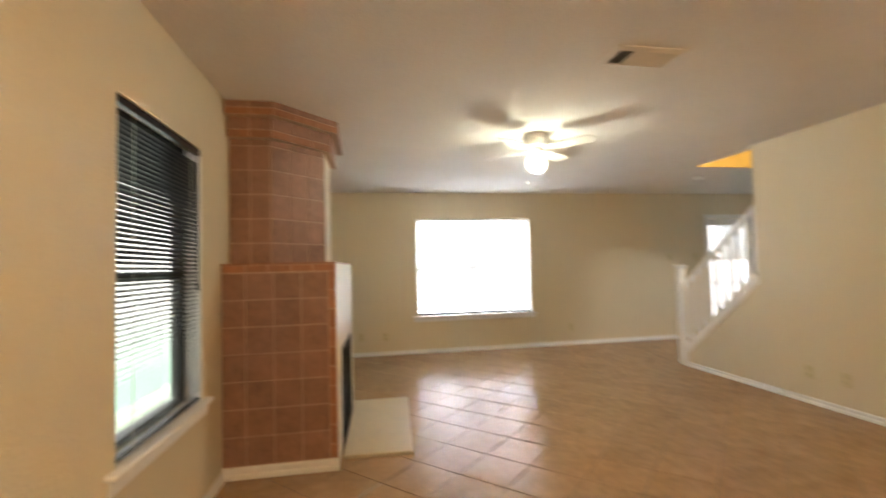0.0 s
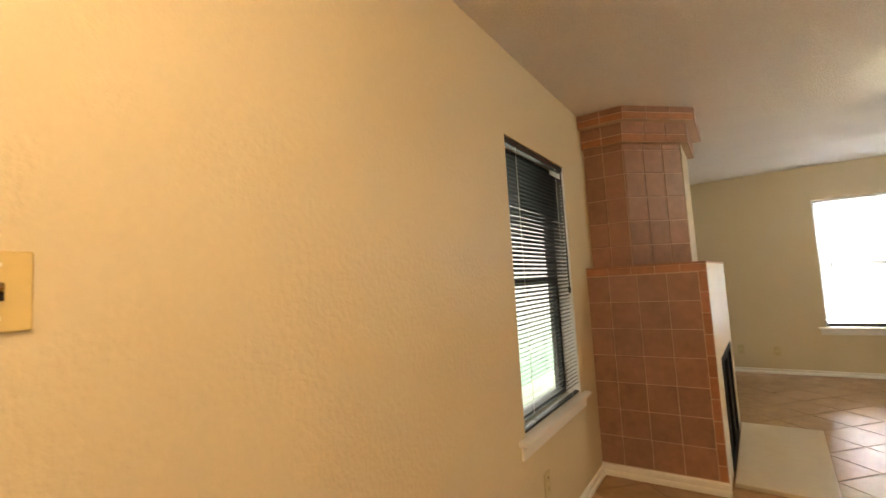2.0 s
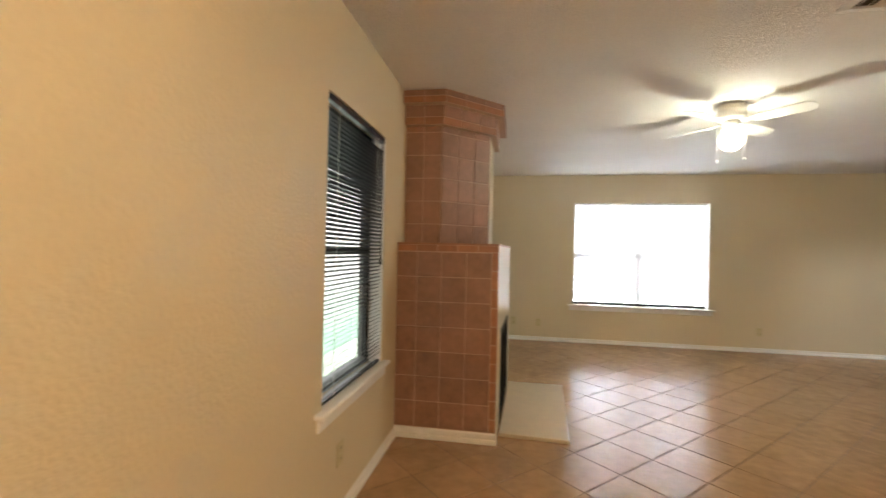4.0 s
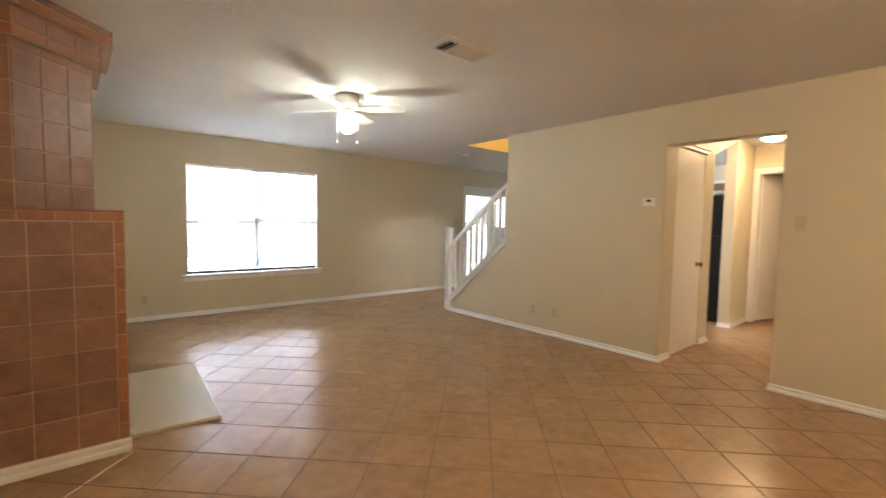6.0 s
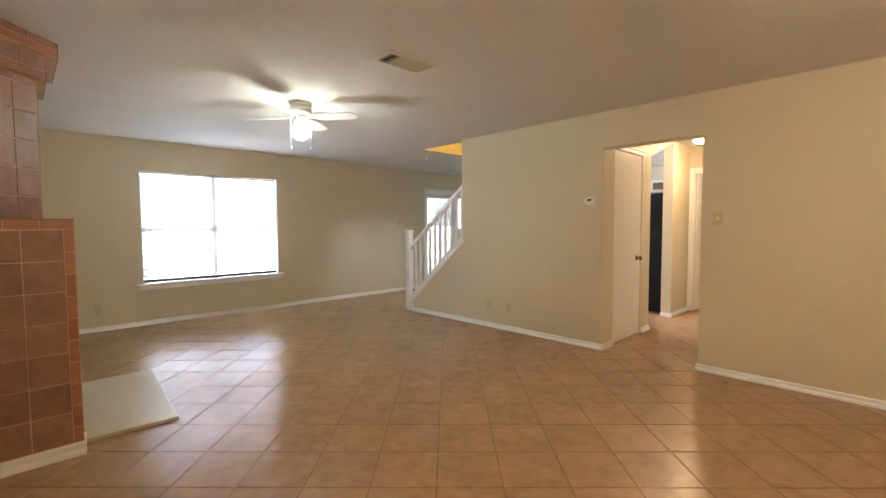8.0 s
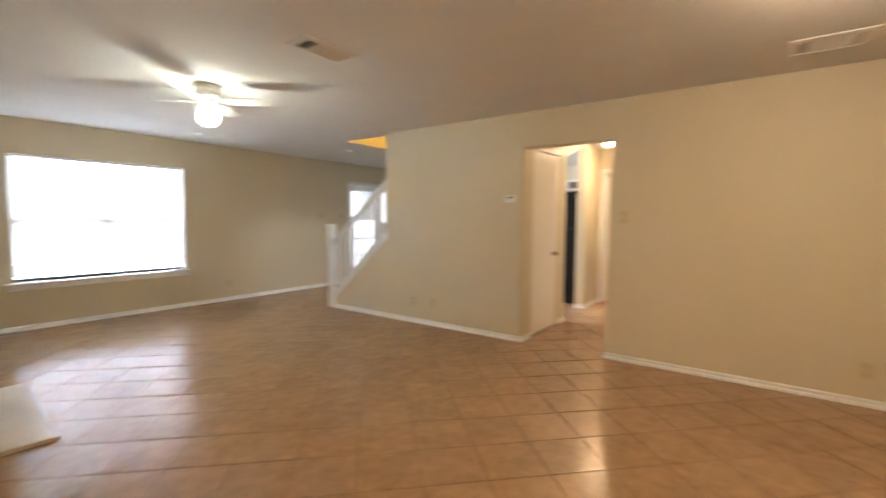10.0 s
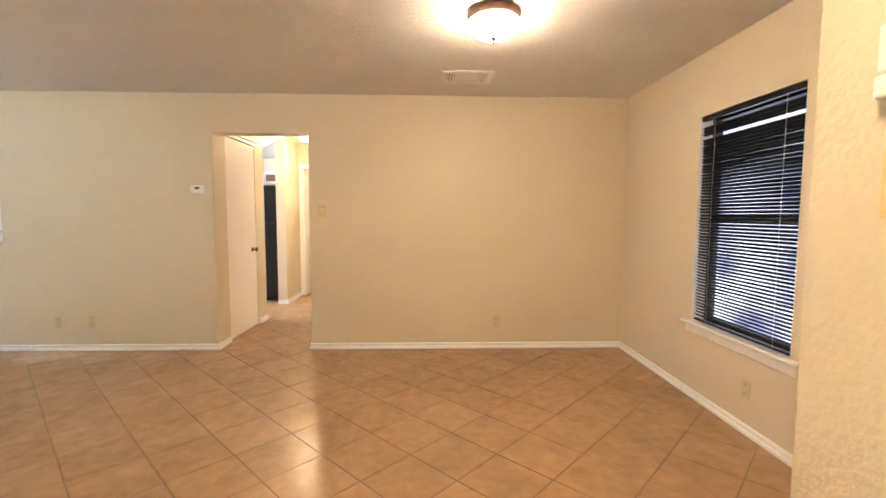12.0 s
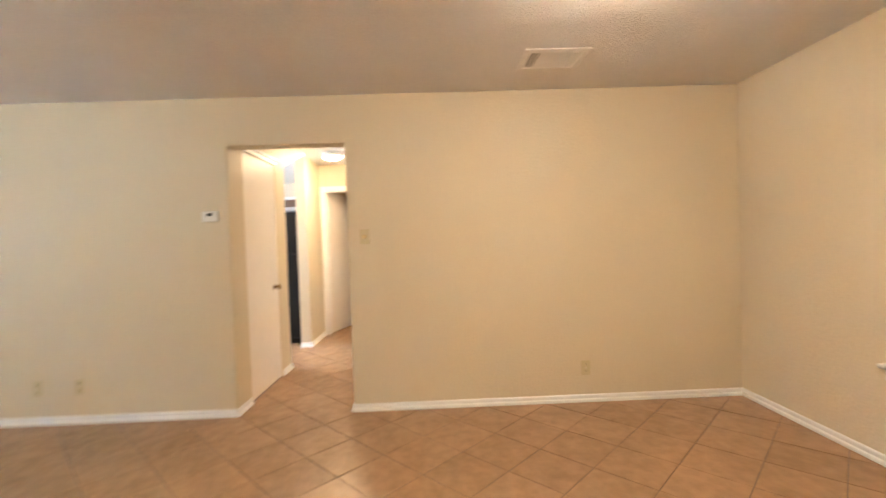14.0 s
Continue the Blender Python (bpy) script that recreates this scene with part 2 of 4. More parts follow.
def slab_with_openings(axis, plane0, plane1, a0, a1, b0, b1, openings):
    """A wall or ceiling between two planes across an axis, with openings (a0, a1, b0, b1) cut through it."""
    bm = bmesh.new()
    cuts_a = sorted({a0, a1, *(v for o in openings for v in o[:2])})
    cuts_b = sorted({b0, b1, *(v for o in openings for v in o[2:])})
    cuts_a, cuts_b = [v for v in cuts_a if a0 <= v <= a1], [v for v in cuts_b if b0 <= v <= b1]

    def at(a, b, d):
        return {"x": (d, a, b), "y": (a, d, b), "z": (a, b, d)}[axis]

    def solid(i, j):
        if not (0 <= i < len(cuts_a) - 1 and 0 <= j < len(cuts_b) - 1):
            return False
        ca, cb = (cuts_a[i] + cuts_a[i + 1]) / 2, (cuts_b[j] + cuts_b[j + 1]) / 2
        return not any(o[0] < ca < o[1] and o[2] < cb < o[3] for o in openings)

    def quad(points):
        bm.faces.new([bm.verts.new(p) for p in points])

    for i in range(len(cuts_a) - 1):
        for j in range(len(cuts_b) - 1):
            if not solid(i, j):
                continue
            p, q, r, s = cuts_a[i], cuts_a[i + 1], cuts_b[j], cuts_b[j + 1]
            for d in (plane0, plane1):
                quad([at(p, r, d), at(q, r, d), at(q, s, d), at(p, s, d)])
            for di, dj, e in ((-1, 0, ((p, r), (p, s))), (1, 0, ((q, r), (q, s))), (0, -1, ((p, r), (q, r))), (0, 1, ((p, s), (q, s)))):
                if not solid(i + di, j + dj):
                    quad([at(*e[0], plane0), at(*e[1], plane0), at(*e[1], plane1), at(*e[0], plane1)])
    bmesh.ops.remove_doubles(bm, verts=bm.verts, dist=1e-5)
    bmesh.ops.recalc_face_normals(bm, faces=bm.faces)
    return bm


def rounded(ob, width=0.012):
    """Bullnosed drywall corners."""
    mod = ob.modifiers.new("bullnose", "BEVEL")
    mod.width, mod.segments, mod.limit_method, mod.angle_limit = width, 3, "ANGLE", radians(40)
    return ob


# ---- the shell ----
WX, NY, EX, SY, CEIL = -0.84, 6.748, 3.932, -2.01, 2.44
HALL_N, HALL_S, HALL_E = 1.95, 0.93, 8.6
PASS_X, PASS_Y, END_X = 6.15, 2.0, 6.85
ENTRY_E, STAIR_E = 7.9, 5.03
NEAR_Y, NEAR_X = -0.84, 0.545

structure("wall_west", slab_with_openings("x", WX - 0.16, WX, NEAR_Y - 0.15, NY + 0.16, 0, CEIL, [(1.93, 2.775, 0.59, 1.99)]), WALL, "cream textured wall with a tall window")
structure("wall_north", slab_with_openings("y", NY, NY + 0.16, WX, ENTRY_E, 0, CEIL, [(0.80, 2.628, 0.553, 2.037), (5.865, 7.27, 0, 2.01)]), WALL, "cream textured wall with a wide window and the front door")
east_bm = slab_with_openings("x", EX, EX + 0.13, SY - 0.16, 3.92, 0, CEIL, [(1.055, 1.95, 0, 2.073)])
round_edges = [e for e in east_bm.edges if all(abs(v.co.x - EX) < 1e-4 and 1.05 < v.co.y < 1.951 and v.co.z < 2.08 for v in e.verts) and len(e.link_faces) == 2 and e.calc_face_angle() > 1]
bmesh.ops.bevel(east_bm, geom=round_edges, offset=0.014, segments=3, affect="EDGES", profile=0.5)
structure("wall_east", east_bm, WALL, "cream textured wall with an open doorway to the hall")
structure("wall_south", slab_with_openings("y", SY - 0.16, SY, NEAR_X - 0.13, EX, 0, CEIL, [(1.9, 2.777, 0.555, 2.003)]), WALL, "cream textured wall with a window beside the dining area")
rounded(structure("wall_near", slab_with_openings("y", NEAR_Y - 0.13, NEAR_Y, WX, NEAR_X, 0, CEIL, []), WALL, "cream textured wall end with a rounded corner"))
structure("wall_return", slab_with_openings("x", NEAR_X - 0.13, NEAR_X, SY, NEAR_Y - 0.13, 0, CEIL, []), WALL, "cream textured return wall of the dining area")
structure("wall_hall_north", slab_with_openings("y", HALL_N, HALL_N + 0.13, EX + 0.13, 5.2, 0, CEIL, [(4.195, 4.93, 0, 2.10)]), WALL, "cream hall wall with a closet door")
structure("wall_hall_south", slab_with_openings("y", HALL_S - 0.13, HALL_S, EX + 0.13, HALL_E, 0, CEIL, []), WALL, "plain cream hall wall")
structure("wall_hall_end", slab_with_openings("x", HALL_E, HALL_E + 0.13, HALL_S - 0.13, 4.9, 0, CEIL, []), WALL, "plain cream wall closing the hall")
structure("wall_stair_back", slab_with_openings("x", STAIR_E, STAIR_E + 0.13, HALL_N + 0.13, 4.84, 0, 4.9, []), WALL, "wall between the stairs and the kitchen")
structure("wall_kitchen_north", slab_with_openings("y", 4.77, 4.9, STAIR_E + 0.13, HALL_E, 0, CEIL, []), PALE, "pale kitchen wall")
structure("wall_entry_east", slab_with_openings("x", ENTRY_E, ENTRY_E + 0.13, 4.9, NY + 0.16, 0, CEIL, []), WALL, "plain cream wall of the entry")
structure("wall_passage", slab_with_openings("y", PASS_Y, PASS_Y + 0.13, PASS_X, HALL_E, 0, CEIL, []), WALL, "cream wall end beside the kitchen opening")
structure("wall_hall_door", slab_with_openings("x", END_X, END_X + 0.12, HALL_S, PASS_Y, 0, CEIL, [(1.175, 1.935, 0, 2.07)]), WALL, "cream wall across the hall with a door opening")
# clipped upper corner of the kitchen opening
structure("trim_gusset", prism(bmesh.new(), [(5.2, 2.13), (6.1, CEIL), (5.2, CEIL)], lambda a, b, d: (a, d, b), HALL_N, HALL_N + 0.13), WALL, "clipped upper corner of the kitchen opening", "trim")
# knee wall under the banister
structure("wall_knee", prism(bmesh.new(), [(3.92, 0), (5.06, 0), (5.06, 0.14), (3.92, 1.13)], lambda a, b, d: (d, a, b), EX, EX + 0.11), WALL, "cream knee wall sloping under the stair rail")
# upper stairwell
structure("wall_well_north", slab_with_openings("y", 4.84, 4.97, 4.05, STAIR_E + 0.13, CEIL + 0.101, 4.9, []), YELLOW, "yellow upper wall of the stairwell")
structure("wall_well_edge", slab_with_openings("y", 4.815, 4.836, 4.055, STAIR_E, CEIL - 0.002, CEIL + 0.1, []), YELLOW, "yellow edge of the stairwell opening")
structure("wall_well_west", slab_with_openings("x", 3.92, 4.05, 1.8, 4.97, CEIL + 0.101, 4.9, []), YELLOW, "yellow upper wall of the stairwell")
structure("wall_well_south", slab_with_openings("y", 1.67, 1.8, 3.92, STAIR_E + 0.13, CEIL + 0.101, 4.9, []), YELLOW, "yellow upper wall of the stairwell")
structure("ceiling_well", slab_with_openings("z", 4.9, 5.0, 3.92, STAIR_E + 0.13, 1.67, 4.97, []), CEILING, "ceiling over the stairwell", "ceiling")
structure("ceiling", slab_with_openings("z", CEIL, CEIL + 0.1, WX - 0.16, HALL_E + 0.13, SY - 0.16, NY + 0.16, [(4.055, STAIR_E, 2.1, 4.84)]), CEILING, "off-white knockdown textured ceiling", "ceiling")
floor = structure("floor", boxed(WX - 0.16, SY - 0.16, -0.12, HALL_E + 0.13, NY + 0.16, -0.0035), GROUT, "tan ceramic floor tiles laid diagonally with brown grout", "floor")
structure("ground", boxed(-60, -60, -0.3, 60, 60, -0.121), GRASS, "green lawn round the house", "ground")

# daylight distance outside the windows, drawn as glowing boards
structure("backdrop_west", boxed(-2.6, -4.0, -0.12, -2.5, 16.0, 6.0), WEST_DAY, "glowing garden board, green paling to painted white glare higher up", "backdrop")
structure("backdrop_north", boxed(-4.0, 9.5, -0.12, 4.4, 9.6, 5.0), NORTH_DAY, "bright white street beyond the window", "backdrop")
structure("backdrop_entry", boxed(4.4, 9.5, -0.12, 14.0, 9.6, 5.0), ENTRY_DAY, "bright porch beyond the front door", "backdrop")
structure("backdrop_south", boxed(-1.0, -3.6, -0.12, 8.0, -3.5, 5.0), SOUTH_DAY, "bluish shaded yard", "backdrop")


def moulding(x0, y0, x1, y1, nx, ny, height=0.056):
    """The solid of a skirting with its shoe, from one floor point to another, standing out along the normal."""
    bm = bmesh.new()
    d = Vector((x1 - x0, y1 - y0, 0))
    n = Vector((nx, ny, 0))
    profile = [(0, 0), (0.022, 0), (0.022, height * 0.22), (0.018, height * 0.38), (0.0105, height * 0.44), (0.0095, height * 0.5), (0.0105, height * 0.56), (0.0105, height * 0.86), (0.004, height), (0, height)]
    rows = []
    for p in (Vector((x0, y0, 0)), Vector((x1, y1, 0))):
        rows.append([bm.verts.new(p + n * a + Vector((0, 0, b))) for a, b in profile])
    for i in range(len(profile)):
        j = (i + 1) % len(profile)
        bm.faces.new([rows[0][i], rows[0][j], rows[1][j], rows[1][i]])
    bm.faces.new(rows[0])
    bm.faces.new(rows[1][::-1])
    bmesh.ops.recalc_face_normals(bm, faces=bm.faces)
    return bm


def baseboard(name, x0, y0, x1, y1, nx, ny):
    bm = moulding(x0, y0, x1, y1, nx, ny)
    return structure(name, bm, TRIM, "white moulded baseboard along the wall", "baseboard")


baseboard("baseboard_north", WX, NY, 5.797, NY, 0, -1)
baseboard("baseboard_west", WX, NEAR_Y, WX, 3.1, 1, 0)
baseboard("baseboard_west_far", WX, 4.5, WX, NY, 1, 0)
baseboard("baseboard_east", EX, SY, EX, 1.057, -1, 0)
baseboard("baseboard_east_far", EX, 1.95, EX, 4.945, -1, 0)
baseboard("baseboard_south", NEAR_X, SY, EX, SY, 0, 1)
baseboard("baseboard_near", WX, NEAR_Y, NEAR_X, NEAR_Y, 0, 1)
baseboard("baseboard_return", NEAR_X, SY, NEAR_X, NEAR_Y + 0.016, 1, 0)
baseboard("baseboard_jamb", EX - 0.016, HALL_N, 4.18, HALL_N, 0, -1)
baseboard("baseboard_hall", 4.95, HALL_N, 5.2, HALL_N, 0, -1)
baseboard("baseboard_passage", PASS_X, PASS_Y - 0.022, PASS_X, PASS_Y + 0.13, -1, 0)
baseboard("baseboard_hall_far", PASS_X, PASS_Y, END_X, PASS_Y, 0, -1)
baseboard("baseboard_jamb_south", EX, 1.055, 4.065, 1.055, 0, 1)


# ---- windows and blinds ----
def placed(axis, plane, inward):
    """Turns (along, out, up) of a wall into the world: out runs into the room."""
    if axis == "x":
        return lambda a, d, z: (plane + inward * d, a, z)
    return lambda a, d, z: (a, plane + inward * d, z)


def wbox(at, a0, d0, z0, a1, d1, z1, bevel=0.0, bm=None):
    p, q = at(a0, d0, z0), at(a1, d1, z1)
    return box(bm or bmesh.new(), min(p[0], q[0]), min(p[1], q[1]), min(p[2], q[2]), max(p[0], q[0]), max(p[1], q[1]), max(p[2], q[2]), bevel=bevel)


def window(name, axis, plane, inward, a0, a1, z0, z1, rail, frame_mat, mullions=(), label=""):
    """A single-hung window set in its wall, with sash, panes and a moulded sill board."""
    at = placed(axis, plane, inward)
    root = thing(name, Matrix(), label, "window", kind="structure")
    w = 0.035
    edges = [a0, *mullions, a1]
    for b0, b1 in ((a0, a0 + w), (a1 - w, a1)):
        part("window_frame", wbox(at, b0, -0.15, z0, b1, -0.09, z1, 0.004), frame_mat, root)
    for b0, b1 in ((z0, z0 + w), (z1 - w, z1)):
        part("window_frame", wbox(at, a0 + w, -0.15, b0, a1 - w, -0.09, b1, 0.004), frame_mat, root)
    for m in mullions:
        part("mullion", wbox(at, m - 0.03, -0.15, z0 + w, m + 0.03, -0.085, z1 - w, 0.004), frame_mat, root)
    for b0, b1 in zip(edges, edges[1:]):
        inset0, inset1 = (w if b0 == a0 else 0.03), (w if b1 == a1 else 0.03)
        part("meeting_rail", wbox(at, b0 + inset0, -0.145, rail - 0.022, b1 - inset1, -0.085, rail + 0.022, 0.004), frame_mat, root)
        for c0, c1, d in ((z0 + w, rail - 0.022, -0.105), (rail + 0.022, z1 - w, -0.130)):
            pane = part("pane", wbox(at, b0 + inset0, d - 0.004, c0, b1 - inset1, d, c1), GLASS, root, "clear glass pane")
            pane.visible_shadow = False
    # white liners on the recess sides; the paleness stands in for daylight there
    for b0, b1 in ((a0, a0 + 0.006), (a1 - 0.006, a1)):
        part("jamb_liner", wbox(at, b0, -0.0895, z0 + 0.002, b1, -0.002, z1), TRIM, root, "white recess side, daylight on it put into the colour")
    sill = part("window_sill", wbox(at, a0 - 0.07, -0.085, z0 - 0.022, a1 + 0.07, 0.045, z0 + 0.001, 0.007), TRIM, root, "painted wooden sill board")
    part("apron", wbox(at, a0 - 0.05, 0, z0 - 0.085, a1 + 0.05, 0.014, z0 - 0.022, 0.004), TRIM, sill, "painted apron under the sill")
    return root


def blind(axis, plane, inward, a0, a1, z0, z1, slat_mat, cord_mat, tilt, drop, label, wand_at, cords, head_mat, depth=-0.018, pitch=0.0215, gap=0.02, wand_length=0.75, missing=()):
    """A mini blind: head rail, separate slats, ladder cords, bottom rail and wand. tilt: degrees by which the outer edge hangs."""
    at = placed(axis, plane, inward)
    root = thing("window_blind", Matrix(), label, "blind")
    part("head_rail", wbox(at, a0 + 0.012, depth - 0.016, z1 - 0.036, a1 - 0.012, depth + 0.014, z1 - 0.004, 0.003), head_mat, root)
    half, length = 0.0125, (a1 - a0) / 2 - 0.012
    bm = bmesh.new()
    profile = []
    for i in range(5):
        s = -1 + i / 2
        profile.append((s * half, 0.0022 * (1 - s * s)))
    c, s_ = math.cos(radians(tilt)), math.sin(radians(tilt))
    turned = [(u * c - h * s_, u * s_ + h * c) for u, h in profile]
    rows = []
    for end in (-length, length):
        top = [bm.verts.new(Vector(at(end, u, h)) - Vector(at(0, 0, 0))) for u, h in turned]
        low = [bm.verts.new(Vector(at(end, u, h - 0.0007)) - Vector(at(0, 0, 0))) for u, h in turned]
        rows.append((top, low))
    (t0, l0), (t1, l1) = rows
    for i in range(4):
        bm.faces.new([t0[i], t0[i + 1], t1[i + 1], t1[i]])
        bm.faces.new([l0[i], l1[i], l1[i + 1], l0[i + 1]])
    for a, b, c_, d in ((t0[0], l0[0], l1[0], t1[0]), (t0[4], t1[4], l1[4], l0[4])):
        bm.faces.new([a, b, c_, d])
    bmesh.ops.recalc_face_normals(bm, faces=bm.faces)
    slat = mesh_of("slat", bm, slat_mat)
    bottom = z0 + drop
    count = int((z1 - 0.026 - gap - bottom - 0.02) / pitch)
    rng = random.Random(len(label) + count)
    centre = (a0 + a1) / 2
    for i in range(count):
        if i in missing:
            continue
        p = at(centre, depth, z1 - 0.036 - gap - i * pitch)
        m = Matrix.Translation(p) @ Euler((rng.gauss(0, 0.012), rng.gauss(0, 0.002), 0)).to_matrix().to_4x4() if axis == "y" else Matrix.Translation(p) @ Euler((rng.gauss(0, 0.002), rng.gauss(0, 0.012), 0)).to_matrix().to_4x4()
        piece("slat", slat, root, m)
    part("bottom_rail", wbox(at, a0 + 0.02, depth - 0.013, bottom, a1 - 0.02, depth + 0.013, bottom + 0.014, 0.003), head_mat, root)
    for a in cords:
        part("ladder_cord", wbox(at, a - 0.0011, depth + 0.0135, bottom + 0.012, a + 0.0011, depth + 0.0155, z1 - 0.034), cord_mat, root)
    wand_mat = DARK_CORD if slat_mat == BLACK_SLAT else cord_mat
    if wand_at is not None:
        wand = part("tilt_wand", wbox(at, wand_at - 0.004, depth + 0.018, z1 - wand_length, wand_at + 0.004, depth + 0.026, z1 - 0.04, 0.002), wand_mat, root)
        part("wand_tip", wbox(at, wand_at - 0.009, depth + 0.014, z1 - wand_length - 0.04, wand_at + 0.009, depth + 0.030, z1 - wand_length, 0.005), wand_mat, wand)
    return root


window("window_1", "x", WX, 1, 1.93, 2.775, 0.59, 1.99, 1.285, BRONZE_FRAME, label="dark bronze single-hung window in a drywall recess")
window("window_2", "y", NY, -1, 0.80, 2.628, 0.553, 2.037, 1.275, BRONZE_FRAME, (1.714,), label="wide twin single-hung window with a white sill")
window("window_3", "y", SY, 1, 1.9, 2.777, 0.555, 2.003, 1.30, BRONZE_FRAME, label="dark bronze single-hung window beside the dining area")
blind("x", WX, 1, 1.93, 2.775, 0.59, 1.99, BLACK_SLAT, CORD, 27, 0.01, "black aluminium mini blind with open slats", 2.7, (2.06, 2.63), BLACK_SLAT, gap=0.055)
blind("y", NY, -1, 0.80, 2.628, 0.553, 2.037, WHITE_SLAT, CORD, 66, 0.035, "white mini blind glowing with daylight", 0.92, (1.0, 1.714, 2.42), WHITE_FRAME, depth=-0.058)
blind("y", SY, 1, 1.9, 2.777, 0.555, 2.003, BLACK_SLAT, CORD, 43, 0.01, "black aluminium mini blind with half-open slats", None, (2.03, 2.62), BLACK_SLAT, gap=0.05, wand_length=0.95, missing=(3,))


# ---- fireplace ----
def fireplace():
    root = thing("fireplace", pose(0, 0, 0), "corner fireplace clad in terracotta tiles with a stepped crown", "fireplace")
    x_front0, x_front1, y0, y1, ledge = -0.135, -0.082, 3.108, 4.49, 1.335
    fb0, fb1, fbz = 3.42, 4.22, 0.72

    def front(y):
        return x_front0 + (x_front1 - x_front0) * (y - y0) / (y1 - y0)

    body = bmesh.new()
    flat = lambda a, b, d: (a, b, d)
    for ya, yb, za, zb in ((y0, fb0, 0, ledge), (fb1, y1, 0, ledge), (fb0, fb1, fbz, ledge)):
        prism(body, [(WX, ya), (front(ya), ya), (front(yb), yb), (WX, yb)], flat, za, zb)
    part("surround", body, HEARTH_STONE, root, "cream painted fireplace surround")
    box_in = bmesh.new()
    prism(box_in, [(WX + 0.02, fb0), (WX + 0.06, fb0), (WX + 0.06, fb1), (WX + 0.02, fb1)], flat, 0.02, fbz)
    part("firebox", box_in, SOOT, root, "soot-black back of the firebox")
    screen = bmesh.new()
    for ya, yb, za, zb in ((fb0, fb0 + 0.04, 0.02, fbz), (fb1 - 0.04, fb1, 0.02, fbz), (fb0 + 0.04, fb1 - 0.04, fbz - 0.05, fbz), (fb0 + 0.04, fb1 - 0.04, 0.02, 0.06), (3.80, 3.84, 0.06, fbz - 0.05)):
        prism(screen, [(front(ya) - 0.03, ya), (front(ya) + 0.004, ya), (front(yb) + 0.004, yb), (front(yb) - 0.03, yb)], flat, za, zb)
    part("screen_frame", screen, SOOT, root, "black metal firebox frame")
    mesh_screen = prism(bmesh.new(), [(front(fb0) - 0.02, fb0 + 0.04), (front(fb0) - 0.014, fb0 + 0.04), (front(fb1) - 0.014, fb1 - 0.04), (front(fb1) - 0.02, fb1 - 0.04)], flat, 0.06, fbz - 0.05)
    part("screen", mesh_screen, SOOT, root, "black mesh fire screen")
    hearth = prism(bmesh.new(), [(-0.115, 3.235), (0.363, 3.205), (0.44, 4.49), (-0.075, 4.49)], flat, 0.0, 0.026)
    bmesh.ops.bevel(hearth, geom=list(hearth.edges), offset=0.004, segments=1, affect="EDGES")
    part("hearth", hearth, HEARTH_STONE, root, "flat cream hearth slab on the floor")
    # the tiled side of the lower block
    part("side_bed", boxed(WX, y0 - 0.006, 0.0, x_front0, y0, ledge), TILE_JOINT, root, "pale grout bed")
    strip, pitch = 0.047, 0.172
    tiles = {}

    def tile_on(parent, w, h, mat, m, depth=0.0035):
        key = (round(w, 3), round(h, 3), mat.name)
        if key not in tiles:
            tiles[key] = mesh_of("tile", box(bmesh.new(), -w / 2, -depth, -h / 2, w / 2, 0, h / 2, bevel=0.0025), mat)
        return piece("tile", tiles[key], parent, m)

    side = y0 - 0.006
    top_rows = ledge - strip - 0.003
    right = x_front0 - strip
    edges_x = [right - i * pitch for i in range(4)] + [WX]
    edges_z = [top_rows - i * pitch for i in range(8)]
    edges_z = [z for z in edges_z if z > 0.1] + [0.075]
    g = 0.0055
    for xa, xb in zip(edges_x[1:], edges_x):
        for za, zb in zip(edges_z[1:], edges_z):
            if xb - xa > 0.02 and zb - za > 0.02:
                tile_on(root, xb - xa - g, zb - za - g, BRICK_TILE, pose((xa + xb) / 2, side, (za + zb) / 2))
    n = 5
    for i in range(n):
        w = (x_front0 - WX) / n
        tile_on(root, w - g, strip - g, STRIP_TILE, pose(WX + (i + 0.5) * w, side, ledge - strip / 2), 0.006)
    z = ledge - strip
    while z > 0.12:
        h = min(0.125, z - 0.075)
        tile_on(root, strip - g, h - g, STRIP_TILE, pose(x_front0 - strip / 2, side, z - h / 2), 0.006)
        z -= 0.125
    # ledge
    part("ledge", prism(bmesh.new(), [(WX, y0 - 0.012), (x_front0, y0 - 0.012), (x_front1 + 0.004, y1), (WX, y1)], flat, ledge, ledge + 0.012), STRIP_TILE, root, "tiled mantel ledge")
    part("skirting", moulding(WX, side - 0.002, x_front0 + 0.004, side - 0.002, 0, -1, 0.072), TRIM, root, "white skirting round the fireplace")
    part("corner_bead", boxed(x_front0 + 0.001, side - 0.01, 0.0, x_front0 + 0.008, y0 + 0.03, 0.11, bevel=0.002), TRIM, root, "white corner bead")

    # the chamfered chimney breast and its crown
    def breast(inset):
        k = inset * math.sqrt(2)
        ys, xf, c = 3.17 + inset, -0.142 - inset, -3.70 - k
        yf = 4.2 - inset
        return [(WX, ys), (ys + c, ys), (xf, xf - c), (xf, yf), (WX, yf)]

    levels = ((0.105, ledge + 0.012, 2.205), (0.058, 2.205, 2.345), (0.0, 2.345, CEIL - 0.002))
